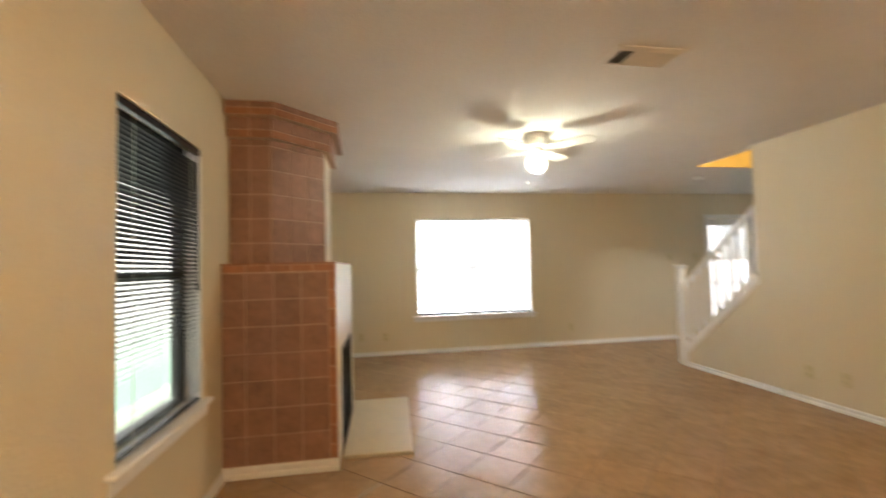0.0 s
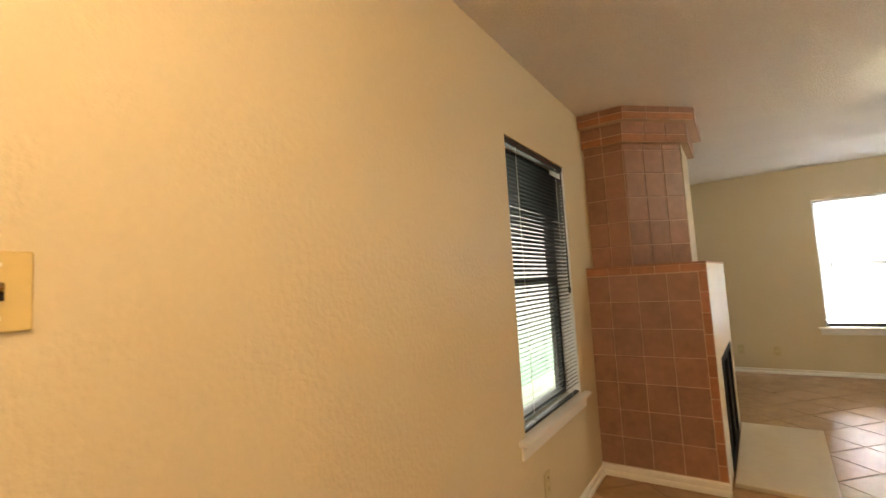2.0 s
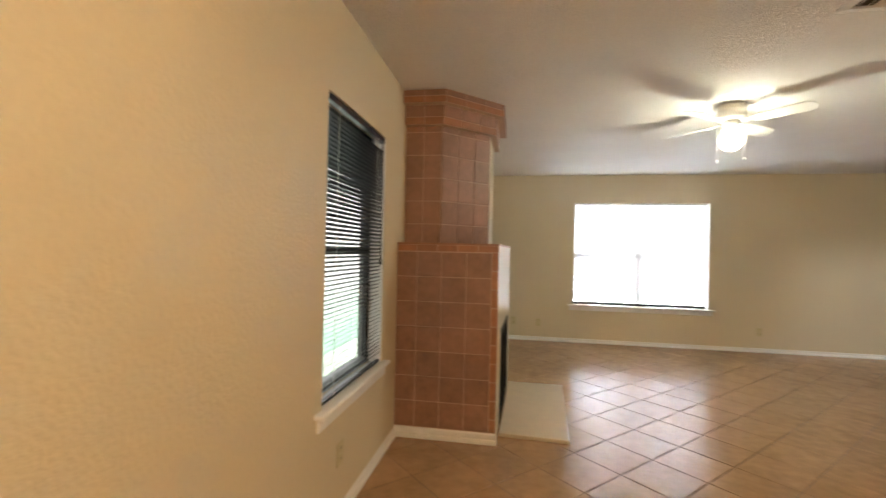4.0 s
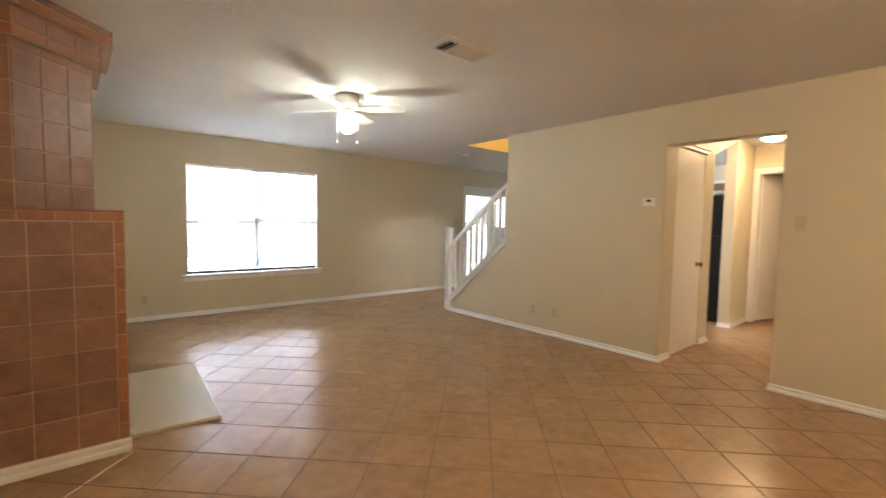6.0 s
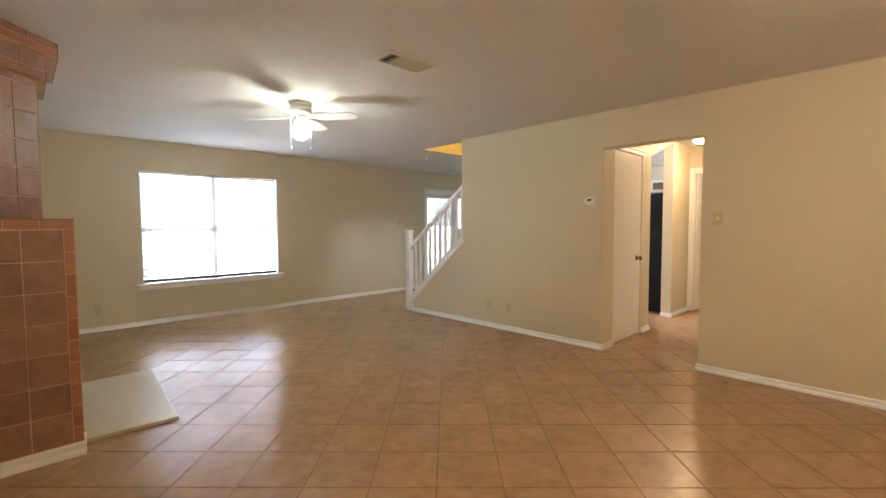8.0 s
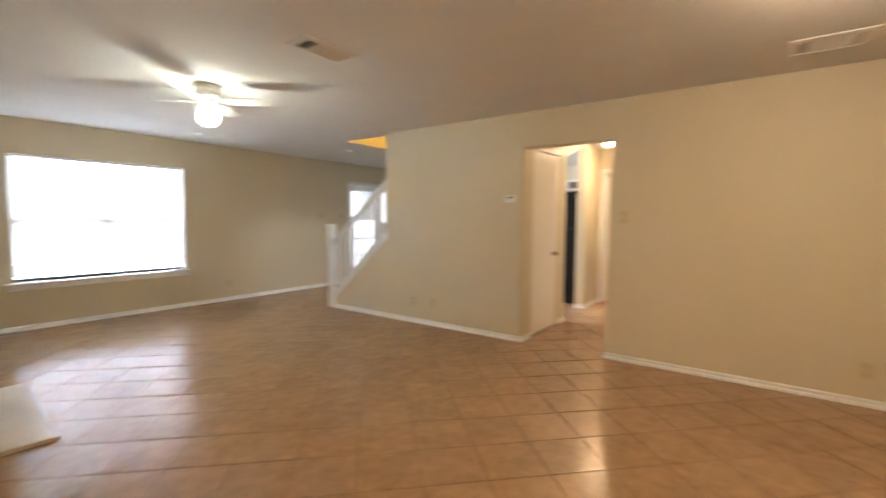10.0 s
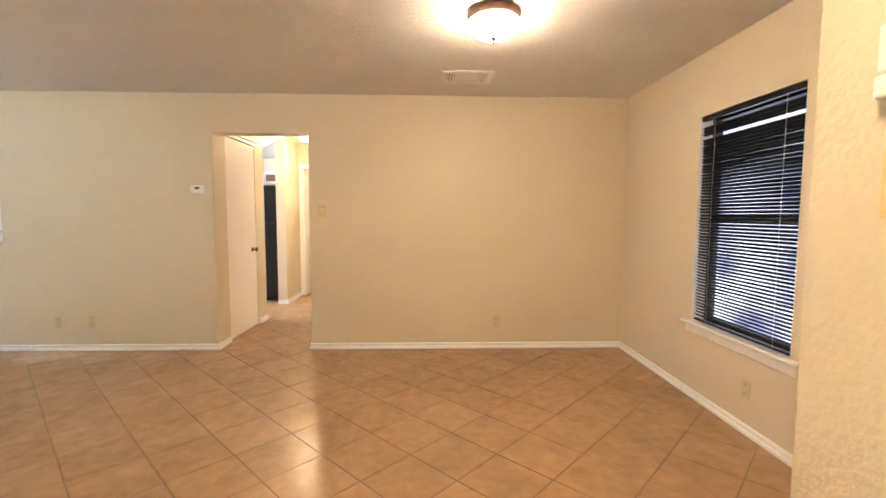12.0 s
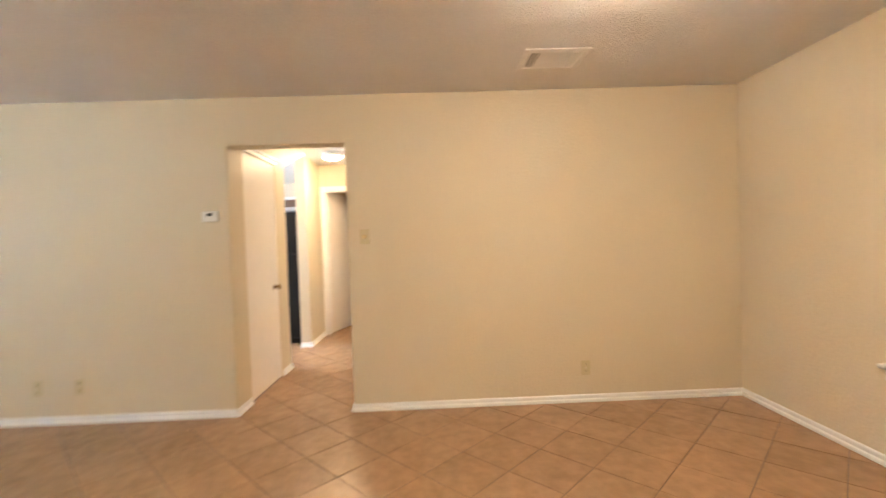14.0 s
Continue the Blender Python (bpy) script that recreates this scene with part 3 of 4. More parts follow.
    for index, (inset, za, zb) in enumerate(levels):
        outline = breast(inset)
        name = ("chimney_breast", "crown_step", "crown_step")[index]
        core = part(name, prism(bmesh.new(), outline, flat, za, zb), TILE_JOINT, root, "pale grout bed behind the tiles")
        for k in range(3):
            (xa, ya), (xb, yb) = outline[k], outline[k + 1]
            if k == 2:
                # plain painted face over the firebox
                part("face_panel", prism(bmesh.new(), [(xa, ya), (xb, yb), (xb + 0.006, yb), (xa + 0.006, ya)], flat, za, zb), HEARTH_STONE if index == 0 else BRICK_TILE, root, "cream painted chimney face" if index == 0 else "tiled crown face")
                continue
            length = math.hypot(xb - xa, yb - ya)
            angle = math.degrees(math.atan2(yb - ya, xb - xa))
            count = max(1, round(length / 0.17))
            if index == 0:
                bands = []
                z = zb - 0.045
                bands.append((z, zb, BRICK_TILE))
                while z > za + 0.02:
                    bands.append((max(za, z - 0.168), z, BRICK_TILE))
                    z -= 0.168
            else:
                cut = zb - (0.045 if index == 2 else 0.085)
                bands = [(cut, zb, BRICK_TILE), (za, cut, STRIP_TILE)]
            for ba, bb, mat in bands:
                for i in range(count):
                    s = (i + 0.5) / count
                    tile_on(root, length / count - g, bb - ba - g, mat, pose(xa + (xb - xa) * s, ya + (yb - ya) * s, (ba + bb) / 2, 0, 0, angle))
    return root


fireplace()


# ---- ceiling fixtures ----
def ceiling_fan():
    root = thing("ceiling_fan", pose(1.56, 3.75, CEIL, 0, 0, 38), "white four-blade hugger ceiling fan with a lit globe", "ceiling fan")
    part("housing", lathe(bmesh.new(), [(0, 0), (0.092, 0), (0.102, -0.01), (0.102, -0.03), (0.09, -0.04), (0.098, -0.05), (0.098, -0.092), (0.08, -0.115), (0, -0.115)]), METAL_WHITE, root)
    part("switch_cup", lathe(bmesh.new(), [(0, -0.115), (0.05, -0.115), (0.056, -0.135), (0.052, -0.165), (0.044, -0.178), (0, -0.178)]), METAL_WHITE, root)
    outline = [(0.15, -0.045), (0.22, -0.058), (0.48, -0.066), (0.515, -0.050), (0.53, -0.02), (0.53, 0.02), (0.515, 0.050), (0.48, 0.066), (0.22, 0.058), (0.15, 0.045)]
    blade_bm = prism(bmesh.new(), outline, lambda a, b, d: (a, b * math.cos(radians(12)), d - b * math.sin(radians(12))), -0.139, -0.133)
    blade = mesh_of("blade", blade_bm, METAL_WHITE)
    iron_bm = prism(bmesh.new(), [(0.08, -0.018), (0.14, -0.014), (0.20, -0.035), (0.235, -0.02), (0.235, 0.02), (0.20, 0.035), (0.14, 0.014), (0.08, 0.018)], lambda a, b, d: (a, b, d - b * 0.2), -0.132, -0.127)
    iron = mesh_of("blade_iron", iron_bm, METAL_WHITE)
    for k in range(4):
        b = piece("blade", blade, root, pose(0, 0, 0, 0, 0, 90 * k))
        piece("blade_iron", iron, b)
    globe = [(0.045, -0.176), (0.062, -0.19)]
    for i in range(9):
        a = radians(-50 + i * 17.5)
        globe.append((0.078 * math.cos(a) if i < 8 else 0, -0.262 - 0.082 * math.sin(a) if i < 8 else -0.344))
    glass = part("globe", lathe(bmesh.new(), globe), FAN_GLASS, root, "glowing frosted glass globe")
    glass.visible_shadow = False
    for angle in (-20, 160):
        x, y = 0.088 * math.cos(radians(angle - 45)), 0.088 * math.sin(radians(angle - 45))
        chain = part("pull_chain", lathe(bmesh.new(), [(0.0, -0.15), (0.003, -0.15), (0.003, -0.40), (0, -0.40)], 8, (x, y)), METAL_WHITE, root)
        part("chain_knob", lathe(bmesh.new(), [(0, -0.40), (0.007, -0.405), (0.011, -0.418), (0.007, -0.432), (0, -0.434)], 12, (x, y)), METAL_WHITE, chain)
    return root


ceiling_fan()
bulb_data = bpy.data.lights.new("fan_bulb", "POINT")
bulb_data.energy, bulb_data.color, bulb_data.shadow_soft_size = FAN_POWER, (0.95, 1.0, 0.81), 0.06
bulb = new("fan_bulb", bulb_data)
bulb.location = (1.56, 3.75, CEIL - 0.278)


def bowl_light(x, y, glass):
    root = thing("ceiling_light", pose(x, y, CEIL), "flush ceiling light with bronze rim and lit alabaster bowl", "ceiling light")
    part("rim", lathe(bmesh.new(), [(0.0, 0), (0.14, 0), (0.15, -0.008), (0.152, -0.018), (0.146, -0.028), (0.138, -0.036), (0.134, -0.047), (0.128, -0.047), (0.126, -0.03), (0, -0.03)], 48), BRONZE, root, "dark bronze stepped rim")
    bowl = [(0.129, -0.044), (0.141, -0.054), (0.145, -0.064), (0.142, -0.08), (0.131, -0.099), (0.112, -0.116), (0.085, -0.13), (0.05, -0.138), (0, -0.141)]
    part("bowl", lathe(bmesh.new(), bowl, 48), glass, root, "glowing alabaster glass bowl")
    part("finial", lathe(bmesh.new(), [(0, -0.138), (0.018, -0.140), (0.02, -0.145), (0.009, -0.152), (0.006, -0.161), (0.008, -0.167), (0, -0.173)], 20), BRONZE, root, "bronze finial")


bowl_light(2.217, -0.457, BOWL_GLASS)
bowl_light(-0.02, -0.08, BACK_GLASS)


def hall_light():
    root = thing("ceiling_light", pose(6.02, 1.61, CEIL), "white flush dome light glowing warm in the hall", "ceiling light")
    part("base", lathe(bmesh.new(), [(0, 0), (0.115, 0), (0.125, -0.008), (0.125, -0.05), (0.119, -0.058), (0.113, -0.058), (0.113, -0.04), (0, -0.04)], 40), METAL_WHITE, root)
    part("dome", lathe(bmesh.new(), [(0.111, -0.05), (0.108, -0.062), (0.097, -0.074), (0.078, -0.084), (0.044, -0.091), (0, -0.094)], 40), DOME_GLASS, root, "glowing frosted dome")


hall_light()


def ceiling_vent(name, x0, x1, y0, y1, label, banks):
    """A stamped metal register: bevelled flange, dark sheet for the duct's shade and louvres in banks."""
    root = thing(name, pose((x0 + x1) / 2, (y0 + y1) / 2, CEIL), label, "vent")
    hx, hy, w = (x1 - x0) / 2, (y1 - y0) / 2, 0.035
    frame_bm = bmesh.new()
    outer, inner = [(-hx, -hy), (hx, -hy), (hx, hy), (-hx, hy)], [(-hx + w, -hy + w), (hx - w, -hy + w), (hx - w, hy - w), (-hx + w, hy - w)]
    loops = []
    for pts, z in ((outer, 0), (outer, -0.007), (inner, -0.014), (inner, 0)):
        loops.append([frame_bm.verts.new((a, b, z)) for a, b in pts])
    for la, lb in zip(loops, loops[1:]):
        for i in range(4):
            j = (i + 1) % 4
            frame_bm.faces.new([la[i], la[j], lb[j], lb[i]])
    bmesh.ops.recalc_face_normals(frame_bm, faces=frame_bm.faces)
    part("flange", frame_bm, METAL_WHITE, root)
    # flat sheet coloured dark for the unlit depth of the duct
    part("duct", boxed(-hx + w, -hy + w, -0.0025, hx - w, hy - w, -0.0005), VENT_DARK, root, "dark sheet standing for the shade inside the duct")
    for a0, a1, b0, b1, cross, tilt in banks:
        # a bank spans a0..a1 by b0..b1 of the inner opening
        u0, u1 = -hx + w + a0 * 2 * (hx - w), -hx + w + a1 * 2 * (hx - w)
        v0, v1 = -hy + w + b0 * 2 * (hy - w), -hy + w + b1 * 2 * (hy - w)
        span = (u1 - u0) if cross == "x" else (v1 - v0)
        count = max(2, int(span / (0.03 if tilt == -42 else 0.019)))
        length = (v1 - v0) if cross == "x" else (u1 - u0)
        bm = box(bmesh.new(), -0.0085, -length / 2, -0.0006, 0.0085, length / 2, 0.0008)
        louvre = mesh_of("louvre", bm, METAL_WHITE)
        for i in range(count):
            s = (i + 0.5) / count
            if cross == "x":
                piece("louvre", louvre, root, pose(u0 + s * span, (v0 + v1) / 2, -0.008, 0, tilt, 0))
            else:
                piece("louvre", louvre, root, pose((u0 + u1) / 2, v0 + s * span, -0.008, 0, 0, 90) @ pose(0, 0, 0, 0, tilt, 0))
    return root


ceiling_vent("ceiling_vent", 1.405, 1.835, 2.19, 2.42, "white metal ceiling register with dark gaps between louvres", [(0, 0.24, 0, 1, "x", -42), (0.24, 1, 0, 1, "y", 26)])
ceiling_vent("ceiling_vent", 3.20, 3.51, -0.605, -0.20, "white metal ceiling register near the dining light", [(0, 1, 0, 0.2, "y", -22), (0, 1, 0.2, 0.8, "x", 17), (0, 1, 0.8, 1, "y", 22)])


def smoke_detector():
    root = thing("smoke_detector", pose(4.61, 5.43, CEIL), "round white smoke detector on the ceiling", "smoke detector")
    part("base", lathe(bmesh.new(), [(0, 0), (0.07, 0), (0.07, -0.012), (0, -0.012)], 28), PLASTIC_WHITE, root)
    part("cover", lathe(bmesh.new(), [(0.064, -0.012), (0.06, -0.032), (0.045, -0.04), (0, -0.042)], 28), PLASTIC_WHITE, root)


smoke_detector()


# ---- wall fittings: built facing +x at the origin, then turned ----
FACING = {"+x": 0, "+y": 90, "-x": 180, "-y": -90}


def plate(root, w, h, mat):
    return part("cover_plate", boxed(0, -w / 2, -h / 2, 0.006, w / 2, h / 2, bevel=0.0025), mat, root)


def outlet(x, y, z, facing, mat=PLASTIC_IVORY):
    root = thing("outlet", pose(x, y, z, 0, 0, FACING[facing]), "ivory duplex wall outlet low on the wall", "outlet", "wall outlets")
    plate(root, 0.072, 0.115, mat)
    for dz in (0.026, -0.026):
        face = part("receptacle", boxed(0.006, -0.017, dz - 0.016, 0.0085, 0.017, dz + 0.016, bevel=0.001), mat, root)
        for dy in (-0.006, 0.006):
            part("slot", boxed(0.0085, dy - 0.0012, dz - 0.003, 0.0092, dy + 0.0012, dz + 0.008), SLOT, face)
    part("screw", boxed(0.006, -0.003, -0.003, 0.0075, 0.003, 0.003), PLASTIC_WHITE, root)
    return root


def light_switch(x, y, z, facing, mat=PLASTIC_IVORY, label="ivory toggle light switch on the wall"):
    root = thing("light_switch", pose(x, y, z, 0, 0, FACING[facing]), label, "switch", "light switches")
    plate(root, 0.075, 0.115, mat)
    part("toggle_slot", boxed(0.006, -0.006, -0.013, 0.0075, 0.006, 0.013), SLOT, root)
    toggle = bmesh.new()
    box(toggle, 0.0, -0.0045, -0.004, 0.016, 0.0045, 0.006, bevel=0.001)
    bmesh.ops.rotate(toggle, verts=toggle.verts, cent=(0, 0, 0), matrix=Euler((0, radians(-30), 0)).to_matrix())
    bmesh.ops.translate(toggle, verts=toggle.verts, vec=(0.0065, 0, 0))
    part("toggle", toggle, BRASS if mat == PLASTIC_AMBER else PLASTIC_WHITE, root)
    for dz in (0.038, -0.038):
        part("screw", boxed(0.006, -0.003, dz - 0.003, 0.0072, 0.003, dz + 0.003), PLASTIC_WHITE, root)
    return root


for x, y, z, f in ((EX, 3.45, 0.277, "-x"), (EX, 3.14, 0.277, "-x"), (EX, -0.762, 0.265, "-x"), (0.316, NY, 0.268, "-y"), (-0.043, NY, 0.28, "-y"), (3.274, NY, 0.277, "-y"), (WX, 2.14, 0.31, "+x"), (2.2, SY, 0.27, "+y")):
    outlet(x, y, z, f)
light_switch(WX, 0.236, 1.318, "+x", PLASTIC_AMBER, "yellowed toggle light switch on the wall")
light_switch(5.102, NY, 1.358, "-y")
light_switch(5.596, NY, 1.36, "-y")
light_switch(0.364, NEAR_Y, 1.363, "+y", PLASTIC_AMBER, "yellowed toggle light switch on the wall")


def dimmer():
    root = thing("dimmer_switch", pose(EX, 0.926, 1.35, 0, 0, 180), "ivory rotary dimmer switch beside the doorway", "switch")
    plate(root, 0.075, 0.115, PLASTIC_IVORY)
    bm = lathe(bmesh.new(), [(0, 0.02), (0.014, 0.02), (0.017, 0.016), (0.018, 0.0), (0, 0)], 24)
    bmesh.ops.rotate(bm, verts=bm.verts, cent=(0, 0, 0), matrix=Euler((0, radians(90), 0)).to_matrix())
    bmesh.ops.translate(bm, verts=bm.verts, vec=(0.006, 0, 0))
    part("knob", bm, PLASTIC_AMBER, root, "round yellowed dimmer knob")


dimmer()


def thermostat():
    root = thing("thermostat", pose(EX, 2.088, 1.545, 0, 0, 180), "white digital thermostat on the wall", "thermostat")
    part("body", boxed(0, -0.06, -0.04, 0.026, 0.06, 0.04, bevel=0.006, segments=2), PLASTIC_WHITE, root)
    part("display", boxed(0.026, -0.022, 0.002, 0.0275, 0.022, 0.024), DISPLAY, root, "dark grey display")
    part("button", boxed(0.026, 0.034, 0.0, 0.029, 0.046, 0.012, bevel=0.002), PLASTIC_WHITE, root)


thermostat()


def alarm_keypad():
    root = thing("alarm_keypad", pose(0.335, NEAR_Y, 1.555, 0, 0, 90), "white alarm keypad with a small display on the wall", "keypad")
    part("body", boxed(0, -0.07, -0.018, 0.024, 0.07, 0.058, bevel=0.005, segments=2), PLASTIC_WHITE, root)
    part("lower_cover", boxed(0, -0.068, -0.06, 0.030, 0.068, -0.022, bevel=0.006, segments=2), PLASTIC_WHITE, root)
    part("display", boxed(0.024, -0.045, 0.02, 0.0255, 0.045, 0.045), DISPLAY, root, "dark grey display")


alarm_keypad()


# ---- stairs ----
SLOPE = 0.83
RISE, RUN = 0.19, 0.19 / SLOPE


def stairs():
    root = thing("staircase", pose(0, 0, 0), "carpeted staircase with white painted rail and balusters", "staircase")
    for i in range(12):
        y = 5.04 - i * RUN
        part("step", boxed(EX + 0.112, y - RUN - 0.02, 0, STAIR_E - 0.002, y, (i + 1) * RISE, bevel=0.006), CARPET, root)
    # newel with a capped top
    newel = part("newel_post", boxed(3.960, 5.076, 0, 4.044, 5.16, 1.20, bevel=0.004), TRIM, root, "square white newel post")
    part("newel_cap", boxed(3.947, 5.063, 1.20, 4.057, 5.173, 1.235, bevel=0.008), TRIM, newel, "flat white post cap")

    def cap_top(y):
        return 0.272 + 0.868 * (4.94 - y)

    def rail_line(y):
        return 0.985 + 0.778 * (5.044 - y)

    sloped = lambda a, b, d: (d, a, b)
    ya, yb = 5.076, 3.925
    part("stringer_cap", prism(bmesh.new(), [(ya, cap_top(ya) - 0.03), (yb, cap_top(yb) - 0.03), (yb, cap_top(yb)), (ya, cap_top(ya))], sloped, EX - 0.03, EX + 0.125), TRIM, root, "sloping white cap board")
    face = bmesh.new()
    prism(face, [(4.945, 0), (5.06, 0), (5.06, cap_top(5.06) - 0.03), (3.90, cap_top(3.90) - 0.03), (3.90, cap_top(3.90) - 0.115), (4.945, cap_top(4.945) - 0.115)], sloped, EX - 0.018, EX - 0.001)
    bead = bmesh.new()
    prism(bead, [(4.962, 0.005), (4.945, 0.005), (4.945, cap_top(4.945) - 0.115), (3.90, cap_top(3.90) - 0.115), (3.90, cap_top(3.90) - 0.10), (4.962, cap_top(4.962) - 0.10)], sloped, EX - 0.027, EX - 0.0185)
    part("bead", bead, TRIM, root, "raised bead along the trim board")
    part("stringer_trim", face, TRIM, root, "white trim board along the stringer")
    part("handrail", prism(bmesh.new(), [(5.08, rail_line(5.08) - 0.03), (3.925, rail_line(3.925) - 0.03), (3.925, rail_line(3.925) + 0.03), (5.08, rail_line(5.08) + 0.03)], sloped, 3.975, 4.03), TRIM, root, "white painted handrail")
    for i in range(10):
        y = 4.965 - i * 0.109
        bm = bmesh.new()
        h = 0.015
        prism(bm, [(y - h, cap_top(y - h) - 0.005), (y + h, cap_top(y + h) - 0.005), (y + h, rail_line(y + h) - 0.025), (y - h, rail_line(y - h) - 0.025)], sloped, 3.987, 4.017)
        part("baluster", bm, TRIM, root)
    return root


stairs()


# ---- doors ----
def casing(parent, a0, a1, top, at, width=0.058, depth=0.016):
    """Door trim round an opening: two legs and a head."""
    part("casing_leg", wbox(at, a0 - width, 0, 0, a0, depth, top + width, 0.004), TRIM, parent)
    part("casing_leg", wbox(at, a1, 0, 0, a1 + width, depth, top + width, 0.004), TRIM, parent)
    part("casing_head", wbox(at, a0, 0, top, a1, depth, top + width, 0.004), TRIM, parent)


KNOB_PROFILE = ((0, 0), (0.03, 0), (0.032, 0.004), (0.02, 0.009), (0.011, 0.014), (0.011, 0.03), (0.022, 0.036), (0.027, 0.046), (0.025, 0.058), (0.014, 0.064), (0, 0.065))


def knob(parent, at, a, z, d=0.0):
    bm = lathe(bmesh.new(), KNOB_PROFILE, 24)
    bmesh.ops.rotate(bm, verts=bm.verts, cent=(0, 0, 0), matrix=Euler((radians(90), 0, 0)).to_matrix())
    bmesh.ops.translate(bm, verts=bm.verts, vec=at(a, d, z))
    part("door_knob", bm, BRASS, parent, "aged brass door knob")


def closet_door():
    at = placed("y", HALL_N, -1)
    root = thing("door_1", Matrix(), "closed flat white closet door with brass knob", "door", kind="structure")
    leaf = part("door_leaf", wbox(at, 4.1985, -0.042, 0.010, 4.9265, -0.004, 2.096, 0.0015), DOOR_PAINT, root, "flat white door leaf")
    for z in (0.22, 1.82):
        part("hinge", wbox(at, 4.195, -0.012, z, 4.205, -0.002, z + 0.09, 0.002), BRASS, leaf)
    part("stop", wbox(at, 4.195, -0.13, 0, 4.201, -0.046, 2.10), TRIM, root)
    part("head_casing", wbox(at, 4.16, -0.002, 2.102, 4.97, 0.016, 2.138, 0.004), TRIM, root, "white moulding over the door")
    part("head_cap", wbox(at, 4.15, -0.002, 2.1385, 4.98, 0.030, 2.165, 0.006), TRIM, root, "projecting cap of the door moulding")
    knob(leaf, at, 4.815, 0.908, -0.008)


def hall_door():
    at = placed("x", END_X, -1)
    root = thing("door_2", Matrix(), "white hall door standing part open on its hinges", "door", kind="structure")
    leaf_bm = boxed(0, -0.73, 0.012, 0.036, -0.017, 2.046, bevel=0.002)
    bmesh.ops.rotate(leaf_bm, verts=leaf_bm.verts, cent=(0, 0, 0), matrix=Euler((0, 0, radians(72))).to_matrix())
    bmesh.ops.translate(leaf_bm, verts=leaf_bm.verts, vec=(END_X + 0.075, 1.912, 0))
    leaf = part("door_leaf", leaf_bm, DOOR_PAINT, root, "flat white door leaf")
    for z in (0.25, 1.78):
        part("hinge", boxed(END_X + 0.045, 1.893, z, END_X + 0.078, 1.916, z + 0.1, bevel=0.002), TRIM, leaf)
    for b0, b1 in ((1.175, 1.193), (1.917, 1.935)):
        part("jamb", boxed(END_X - 0.002, b0, 0, END_X + 0.122, b1, 2.052), TRIM, root)
    part("head_jamb", boxed(END_X - 0.002, 1.175, 2.052, END_X + 0.122, 1.935, 2.07), TRIM, root)
    casing(root, 1.181, 1.929, 2.064, at, 0.065)
    tip = Vector((0.0, -0.69, 0.93))
    tip.rotate(Euler((0, 0, radians(72))))
    bm = lathe(bmesh.new(), KNOB_PROFILE, 24)
    bmesh.ops.rotate(bm, verts=bm.verts, cent=(0, 0, 0), matrix=Euler((0, radians(-90), 0)).to_matrix())
    bmesh.ops.rotate(bm, verts=bm.verts, cent=(0, 0, 0), matrix=Euler((0, 0, radians(72))).to_matrix())
    bmesh.ops.translate(bm, verts=bm.verts, vec=(END_X + 0.075 + tip.x, 1.912 + tip.y, tip.z))
    part("door_knob", bm, BRASS, leaf, "aged brass door knob")


def front_door():
    at = placed("y", NY, -1)
    root = thing("door_3", Matrix(), "white front door with a large glazed light and sidelight", "door", kind="structure")
    casing(root, 5.865, 7.27, 2.01, at, 0.066)
    leaf = bmesh.new()
    for a0, a1, z0, z1 in ((5.87, 5.905, 0.01, 2.005), (6.62, 6.72, 0.01, 2.005), (5.905, 6.62, 1.89, 2.005), (5.905, 6.62, 0.01, 0.22), (5.905, 6.62, 1.295, 1.335)):
        wbox(at, a0, -0.09, z0, a1, -0.045, z1, bm=leaf)
    slab = part("door_leaf", leaf, TRIM, root, "white door stiles and rails")
    for z in (0.54, 0.90):
        part("muntin", wbox(at, 5.905, -0.08, z - 0.008, 6.62, -0.055, z + 0.008), TRIM, slab)
    part("muntin", wbox(at, 6.255, -0.079, 0.22, 6.271, -0.056, 1.295), TRIM, slab)
    for z0, z1 in ((0.22, 1.295), (1.335, 1.89)):
        pane = part("pane", wbox(at, 5.905, -0.070, z0, 6.62, -0.064, z1), GLASS, slab, "clear door glass")
        pane.visible_shadow = False
    shade = bmesh.new()
    for k in range(9):
        wbox(at, 6.13, -0.054 + 0.004 * (k % 2), 1.345 + k * 0.06, 6.61, -0.048 + 0.004 * (k % 2), 1.402 + k * 0.06, bm=shade)
    part("door_shade", shade, WHITE_SLAT, slab, "pale pleated shade over the door glass")
    part("mullion", wbox(at, 6.72, -0.12, 0, 6.80, -0.02, 2.01, 0.003), TRIM, root)
    side = bmesh.new()
    for a0, a1, z0, z1 in ((6.80, 6.85, 0, 2.01), (7.19, 7.27, 0, 2.01), (6.85, 7.19, 1.91, 2.01), (6.85, 7.19, 0, 1.23)):
        wbox(at, a0, -0.09, z0, a1, -0.045, z1, bm=side)
    light = part("sidelight", side, TRIM, root, "white panelled sidelight")
    pane = part("pane", wbox(at, 6.85, -0.070, 1.23, 7.19, -0.064, 1.91), GLASS, light, "clear sidelight glass")
    pane.visible_shadow = False


closet_door()
hall_door()
front_door()


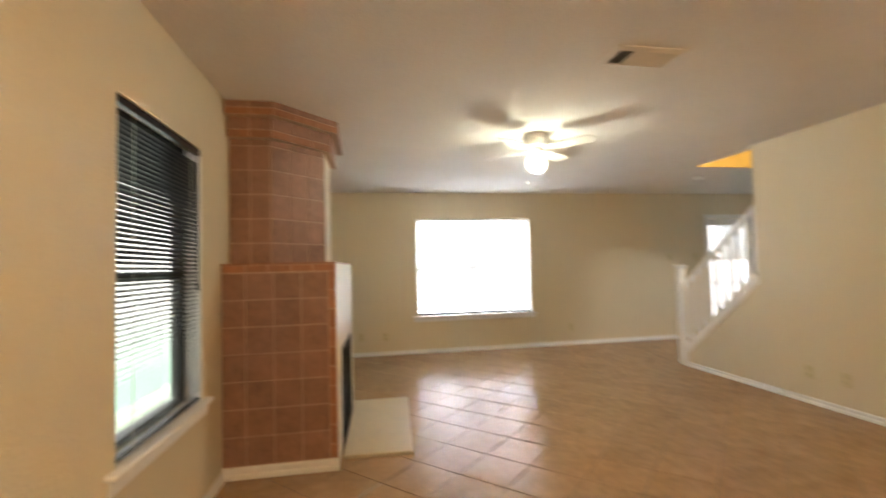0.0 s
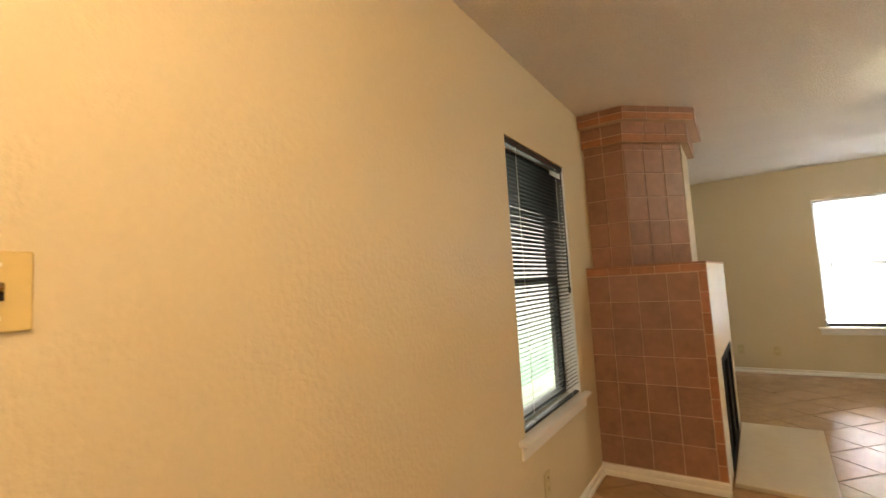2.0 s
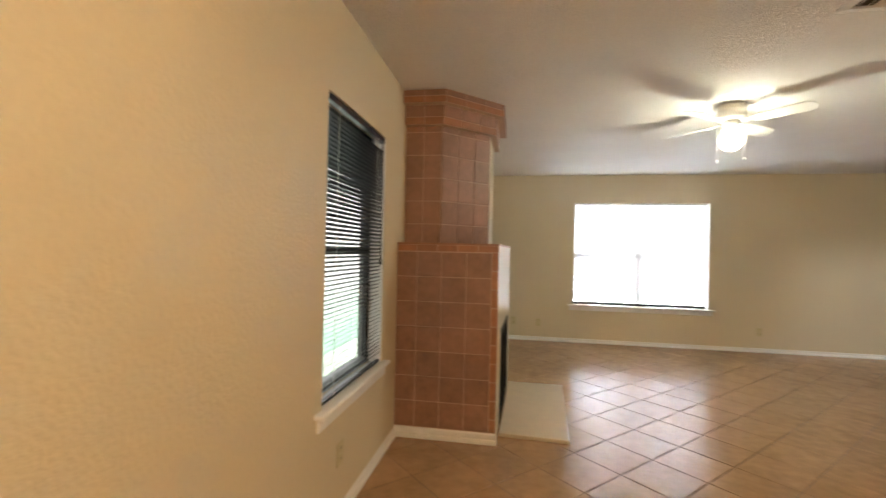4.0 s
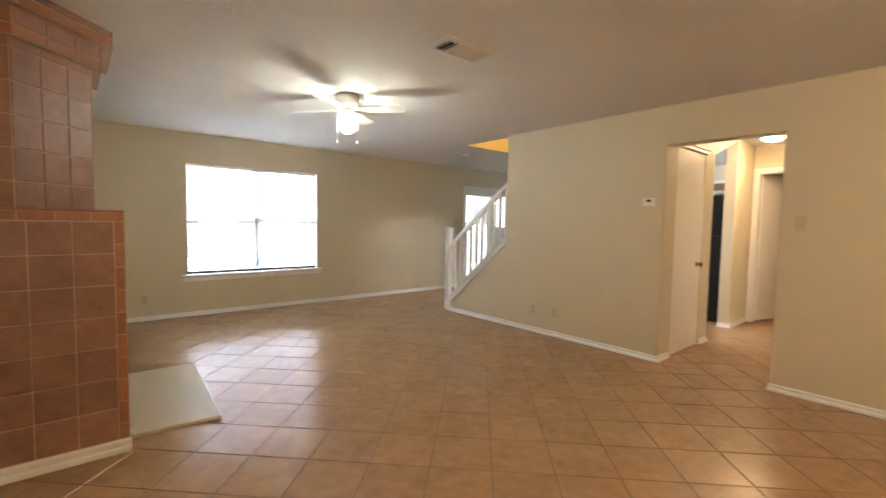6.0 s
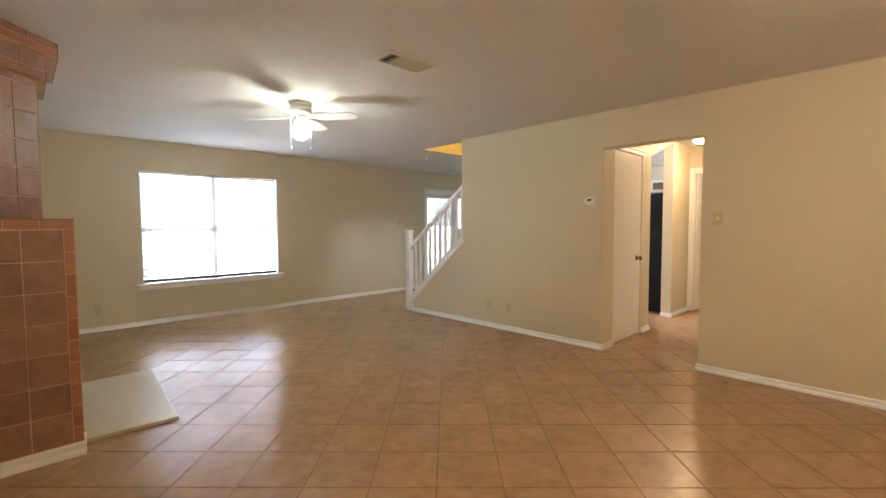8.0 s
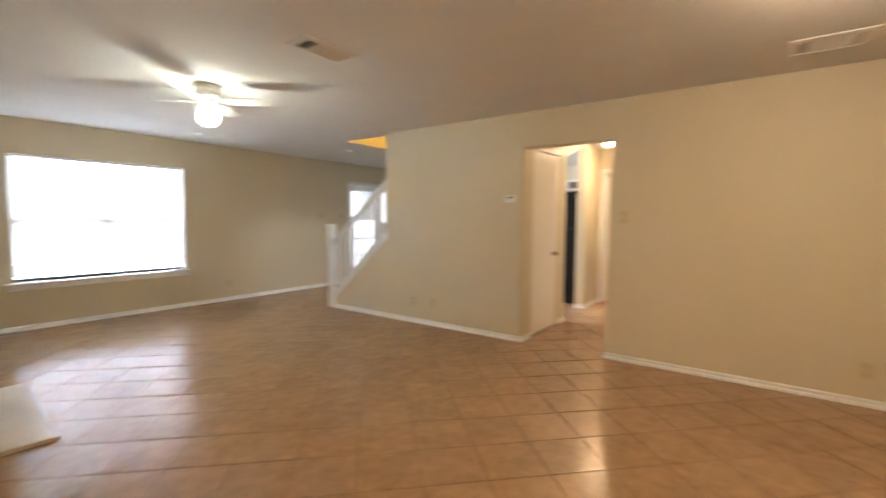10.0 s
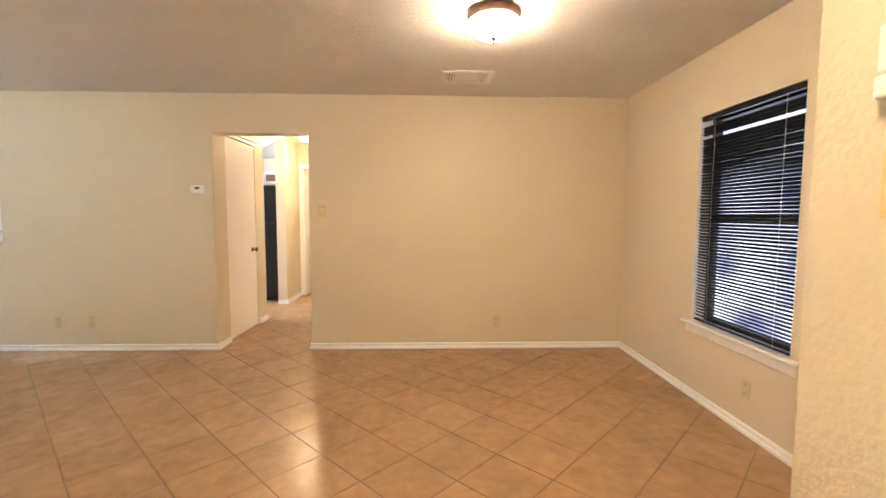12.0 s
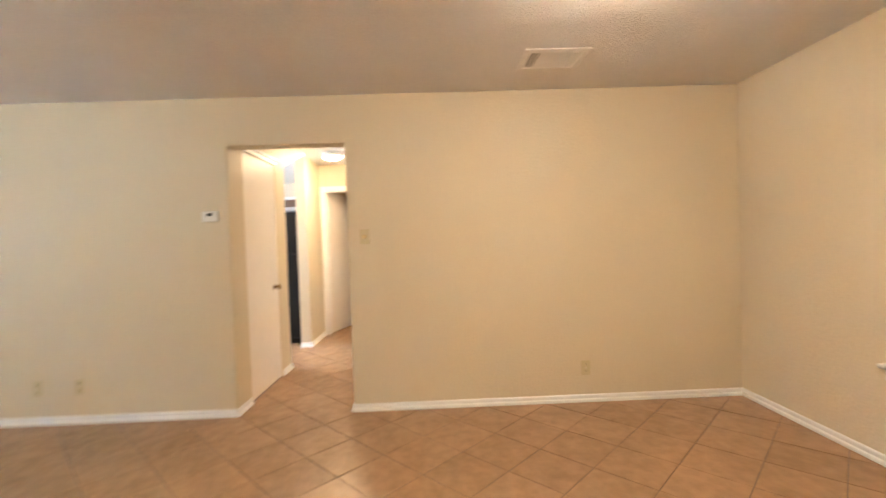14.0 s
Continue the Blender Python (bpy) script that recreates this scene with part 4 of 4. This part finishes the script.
# ---- kitchen seen through the hall ----
def fridge():
    root = thing("refrigerator", pose(6.22, 2.145, 0), "tall black refrigerator standing past the hall", "refrigerator")
    part("body", boxed(0.07, 0, 0.04, 0.75, 0.80, 1.74, bevel=0.008), FRIDGE_BLACK, root)
    part("freezer_door", boxed(0.0, 0.003, 1.20, 0.066, 0.797, 1.735, bevel=0.012, segments=2), FRIDGE_BLACK, root)
    part("door", boxed(0.0, 0.003, 0.10, 0.066, 0.797, 1.19, bevel=0.012, segments=2), FRIDGE_BLACK, root)
    part("kick_plate", boxed(0.03, 0.01, 0.03, 0.07, 0.79, 0.095), SOOT, root)
    for y in (0.06, 0.72):
        part("foot", lathe(bmesh.new(), [(0, 0), (0.022, 0), (0.024, 0.01), (0.014, 0.03), (0, 0.042)], 16, (0.04, y)), BRASS, root, "metal levelling foot")


def over_fridge_cabinet():
    root = thing("wall_cabinet", pose(6.42, 2.14, 1.765), "white wall cabinet with framed doors above the refrigerator", "cabinet")
    part("body", boxed(0.02, 0, 0, 0.40, 0.84, 0.19), CABINET_WHITE, root)
    for k in range(3):
        y = 0.005 + k * 0.28
        door = part("door", boxed(0.0, y, 0.008, 0.019, y + 0.27, 0.182, bevel=0.003), CABINET_WHITE, root)
        part("door_panel", boxed(-0.003, y + 0.05, 0.05, 0.001, y + 0.22, 0.15), CABINET_BROWN, door, "brown inset panel")


fridge()
over_fridge_cabinet()
# area lamp added in place of an unseen kitchen window
daylight_lamp("kitchen_daylight", (5.9, 4.7, 1.6), (6.2, 2.2, 1.2), 1.2, 1.0, KITCHEN_POWER, (0.75, 0.86, 1.0))

# area lamp added for daylight upstairs; the stairwell has no window built
daylight_lamp("upstairs_daylight", (4.55, 1.85, 3.9), (4.55, 4.84, 2.9), 0.8, 1.2, WELL_POWER, (0.9, 0.95, 1.0))


# ---- floor tiles, laid diagonally ----
def clip(poly, x0, x1, y0, y1):
    for inside, cross in ((lambda p: p[0] >= x0, (0, x0)), (lambda p: p[0] <= x1, (0, x1)), (lambda p: p[1] >= y0, (1, y0)), (lambda p: p[1] <= y1, (1, y1))):
        out = []
        for i, p in enumerate(poly):
            q = poly[(i + 1) % len(poly)]
            if inside(p):
                out.append(p)
            if inside(p) != inside(q):
                k, v = cross
                s = (v - p[k]) / (q[k] - p[k])
                out.append((p[0] + s * (q[0] - p[0]), p[1] + s * (q[1] - p[1])))
        poly = out
        if not poly:
            break
    return poly


ROOMS = ((WX, EX, NEAR_Y, NY), (NEAR_X, EX, SY, NEAR_Y), (EX, ENTRY_E, 5.06, NY), (EX, HALL_E, HALL_S, HALL_N), (5.16, HALL_E, HALL_N, 4.77))
U0, V0, PU, PV, GAP = 1.766, -0.253, 0.344, 0.333, 0.0055
R2 = math.sqrt(0.5)


def tile_corners(i, j, gap=GAP / 2):
    u0, u1, v0, v1 = U0 + i * PU + gap, U0 + (i + 1) * PU - gap, V0 + j * PV + gap, V0 + (j + 1) * PV - gap
    return [((u + v) * R2, (u - v) * R2) for u, v in ((u0, v0), (u1, v0), (u1, v1), (u0, v1))]


def add_tile(bm, outline, centre, ease):
    cx, cy = centre
    low = [bm.verts.new((x - cx, y - cy, -0.006)) for x, y in outline]
    mid = [bm.verts.new((x - cx, y - cy, -0.0018)) for x, y in outline]
    mx, my = sum(p[0] for p in outline) / len(outline), sum(p[1] for p in outline) / len(outline)
    top = [bm.verts.new((x + (mx - x) * ease - cx, y + (my - y) * ease - cy, 0.0)) for x, y in outline]
    n = len(outline)
    for a, b in ((low, mid), (mid, top)):
        for i in range(n):
            k = (i + 1) % n
            bm.faces.new([a[i], a[k], b[k], b[i]])
    bm.faces.new(top)


def lay_tiles():
    whole = bmesh.new()
    add_tile(whole, tile_corners(0, 0), (0, 0), 0.016)
    cx0, cy0 = sum(p[0] for p in tile_corners(0, 0)) / 4, sum(p[1] for p in tile_corners(0, 0)) / 4
    bmesh.ops.translate(whole, verts=whole.verts, vec=(-cx0, -cy0, 0))
    bmesh.ops.recalc_face_normals(whole, faces=whole.faces)
    whole_mesh = mesh_of("tile", whole, TILE)
    rng = random.Random(5)
    rest = bmesh.new()
    tiles = []
    for i in range(-16, 34):
        for j in range(-32, 32):
            corners = tile_corners(i, j)
            cx, cy = sum(p[0] for p in corners) / 4, sum(p[1] for p in corners) / 4
            if -1.3 < cx < 9 and -2.5 < cy < 6.8:
                tiles.append((math.hypot(cx - 1.4, (cy - 1.6) * 0.9), corners, cx, cy))
    tiles.sort(key=lambda t: t[0])
    singles = 0
    for _, corners, cx, cy in tiles:
        cuts = [c for c in (clip(corners, *room) for room in ROOMS) if len(c) > 2]
        if not cuts:
            continue
        tip = pose(cx, cy, rng.uniform(-0.0005, 0.0003), rng.gauss(0, 0.08), rng.gauss(0, 0.08), 0)
        full = any(all(r[0] <= x <= r[1] and r[2] <= y <= r[3] for x, y in corners) for r in ROOMS)
        if singles < 300 and full:
            piece("tile", whole_mesh, floor, tip)
            singles += 1
        else:
            for outline in cuts:
                add_tile(rest, outline, (0, 0), 0.016 if full else 0.0001)
    bmesh.ops.recalc_face_normals(rest, faces=rest.faces)
    joined = part("tile_field", rest, TILE_STUFF, floor)
    joined["kind"] = "stuff"


lay_tiles()
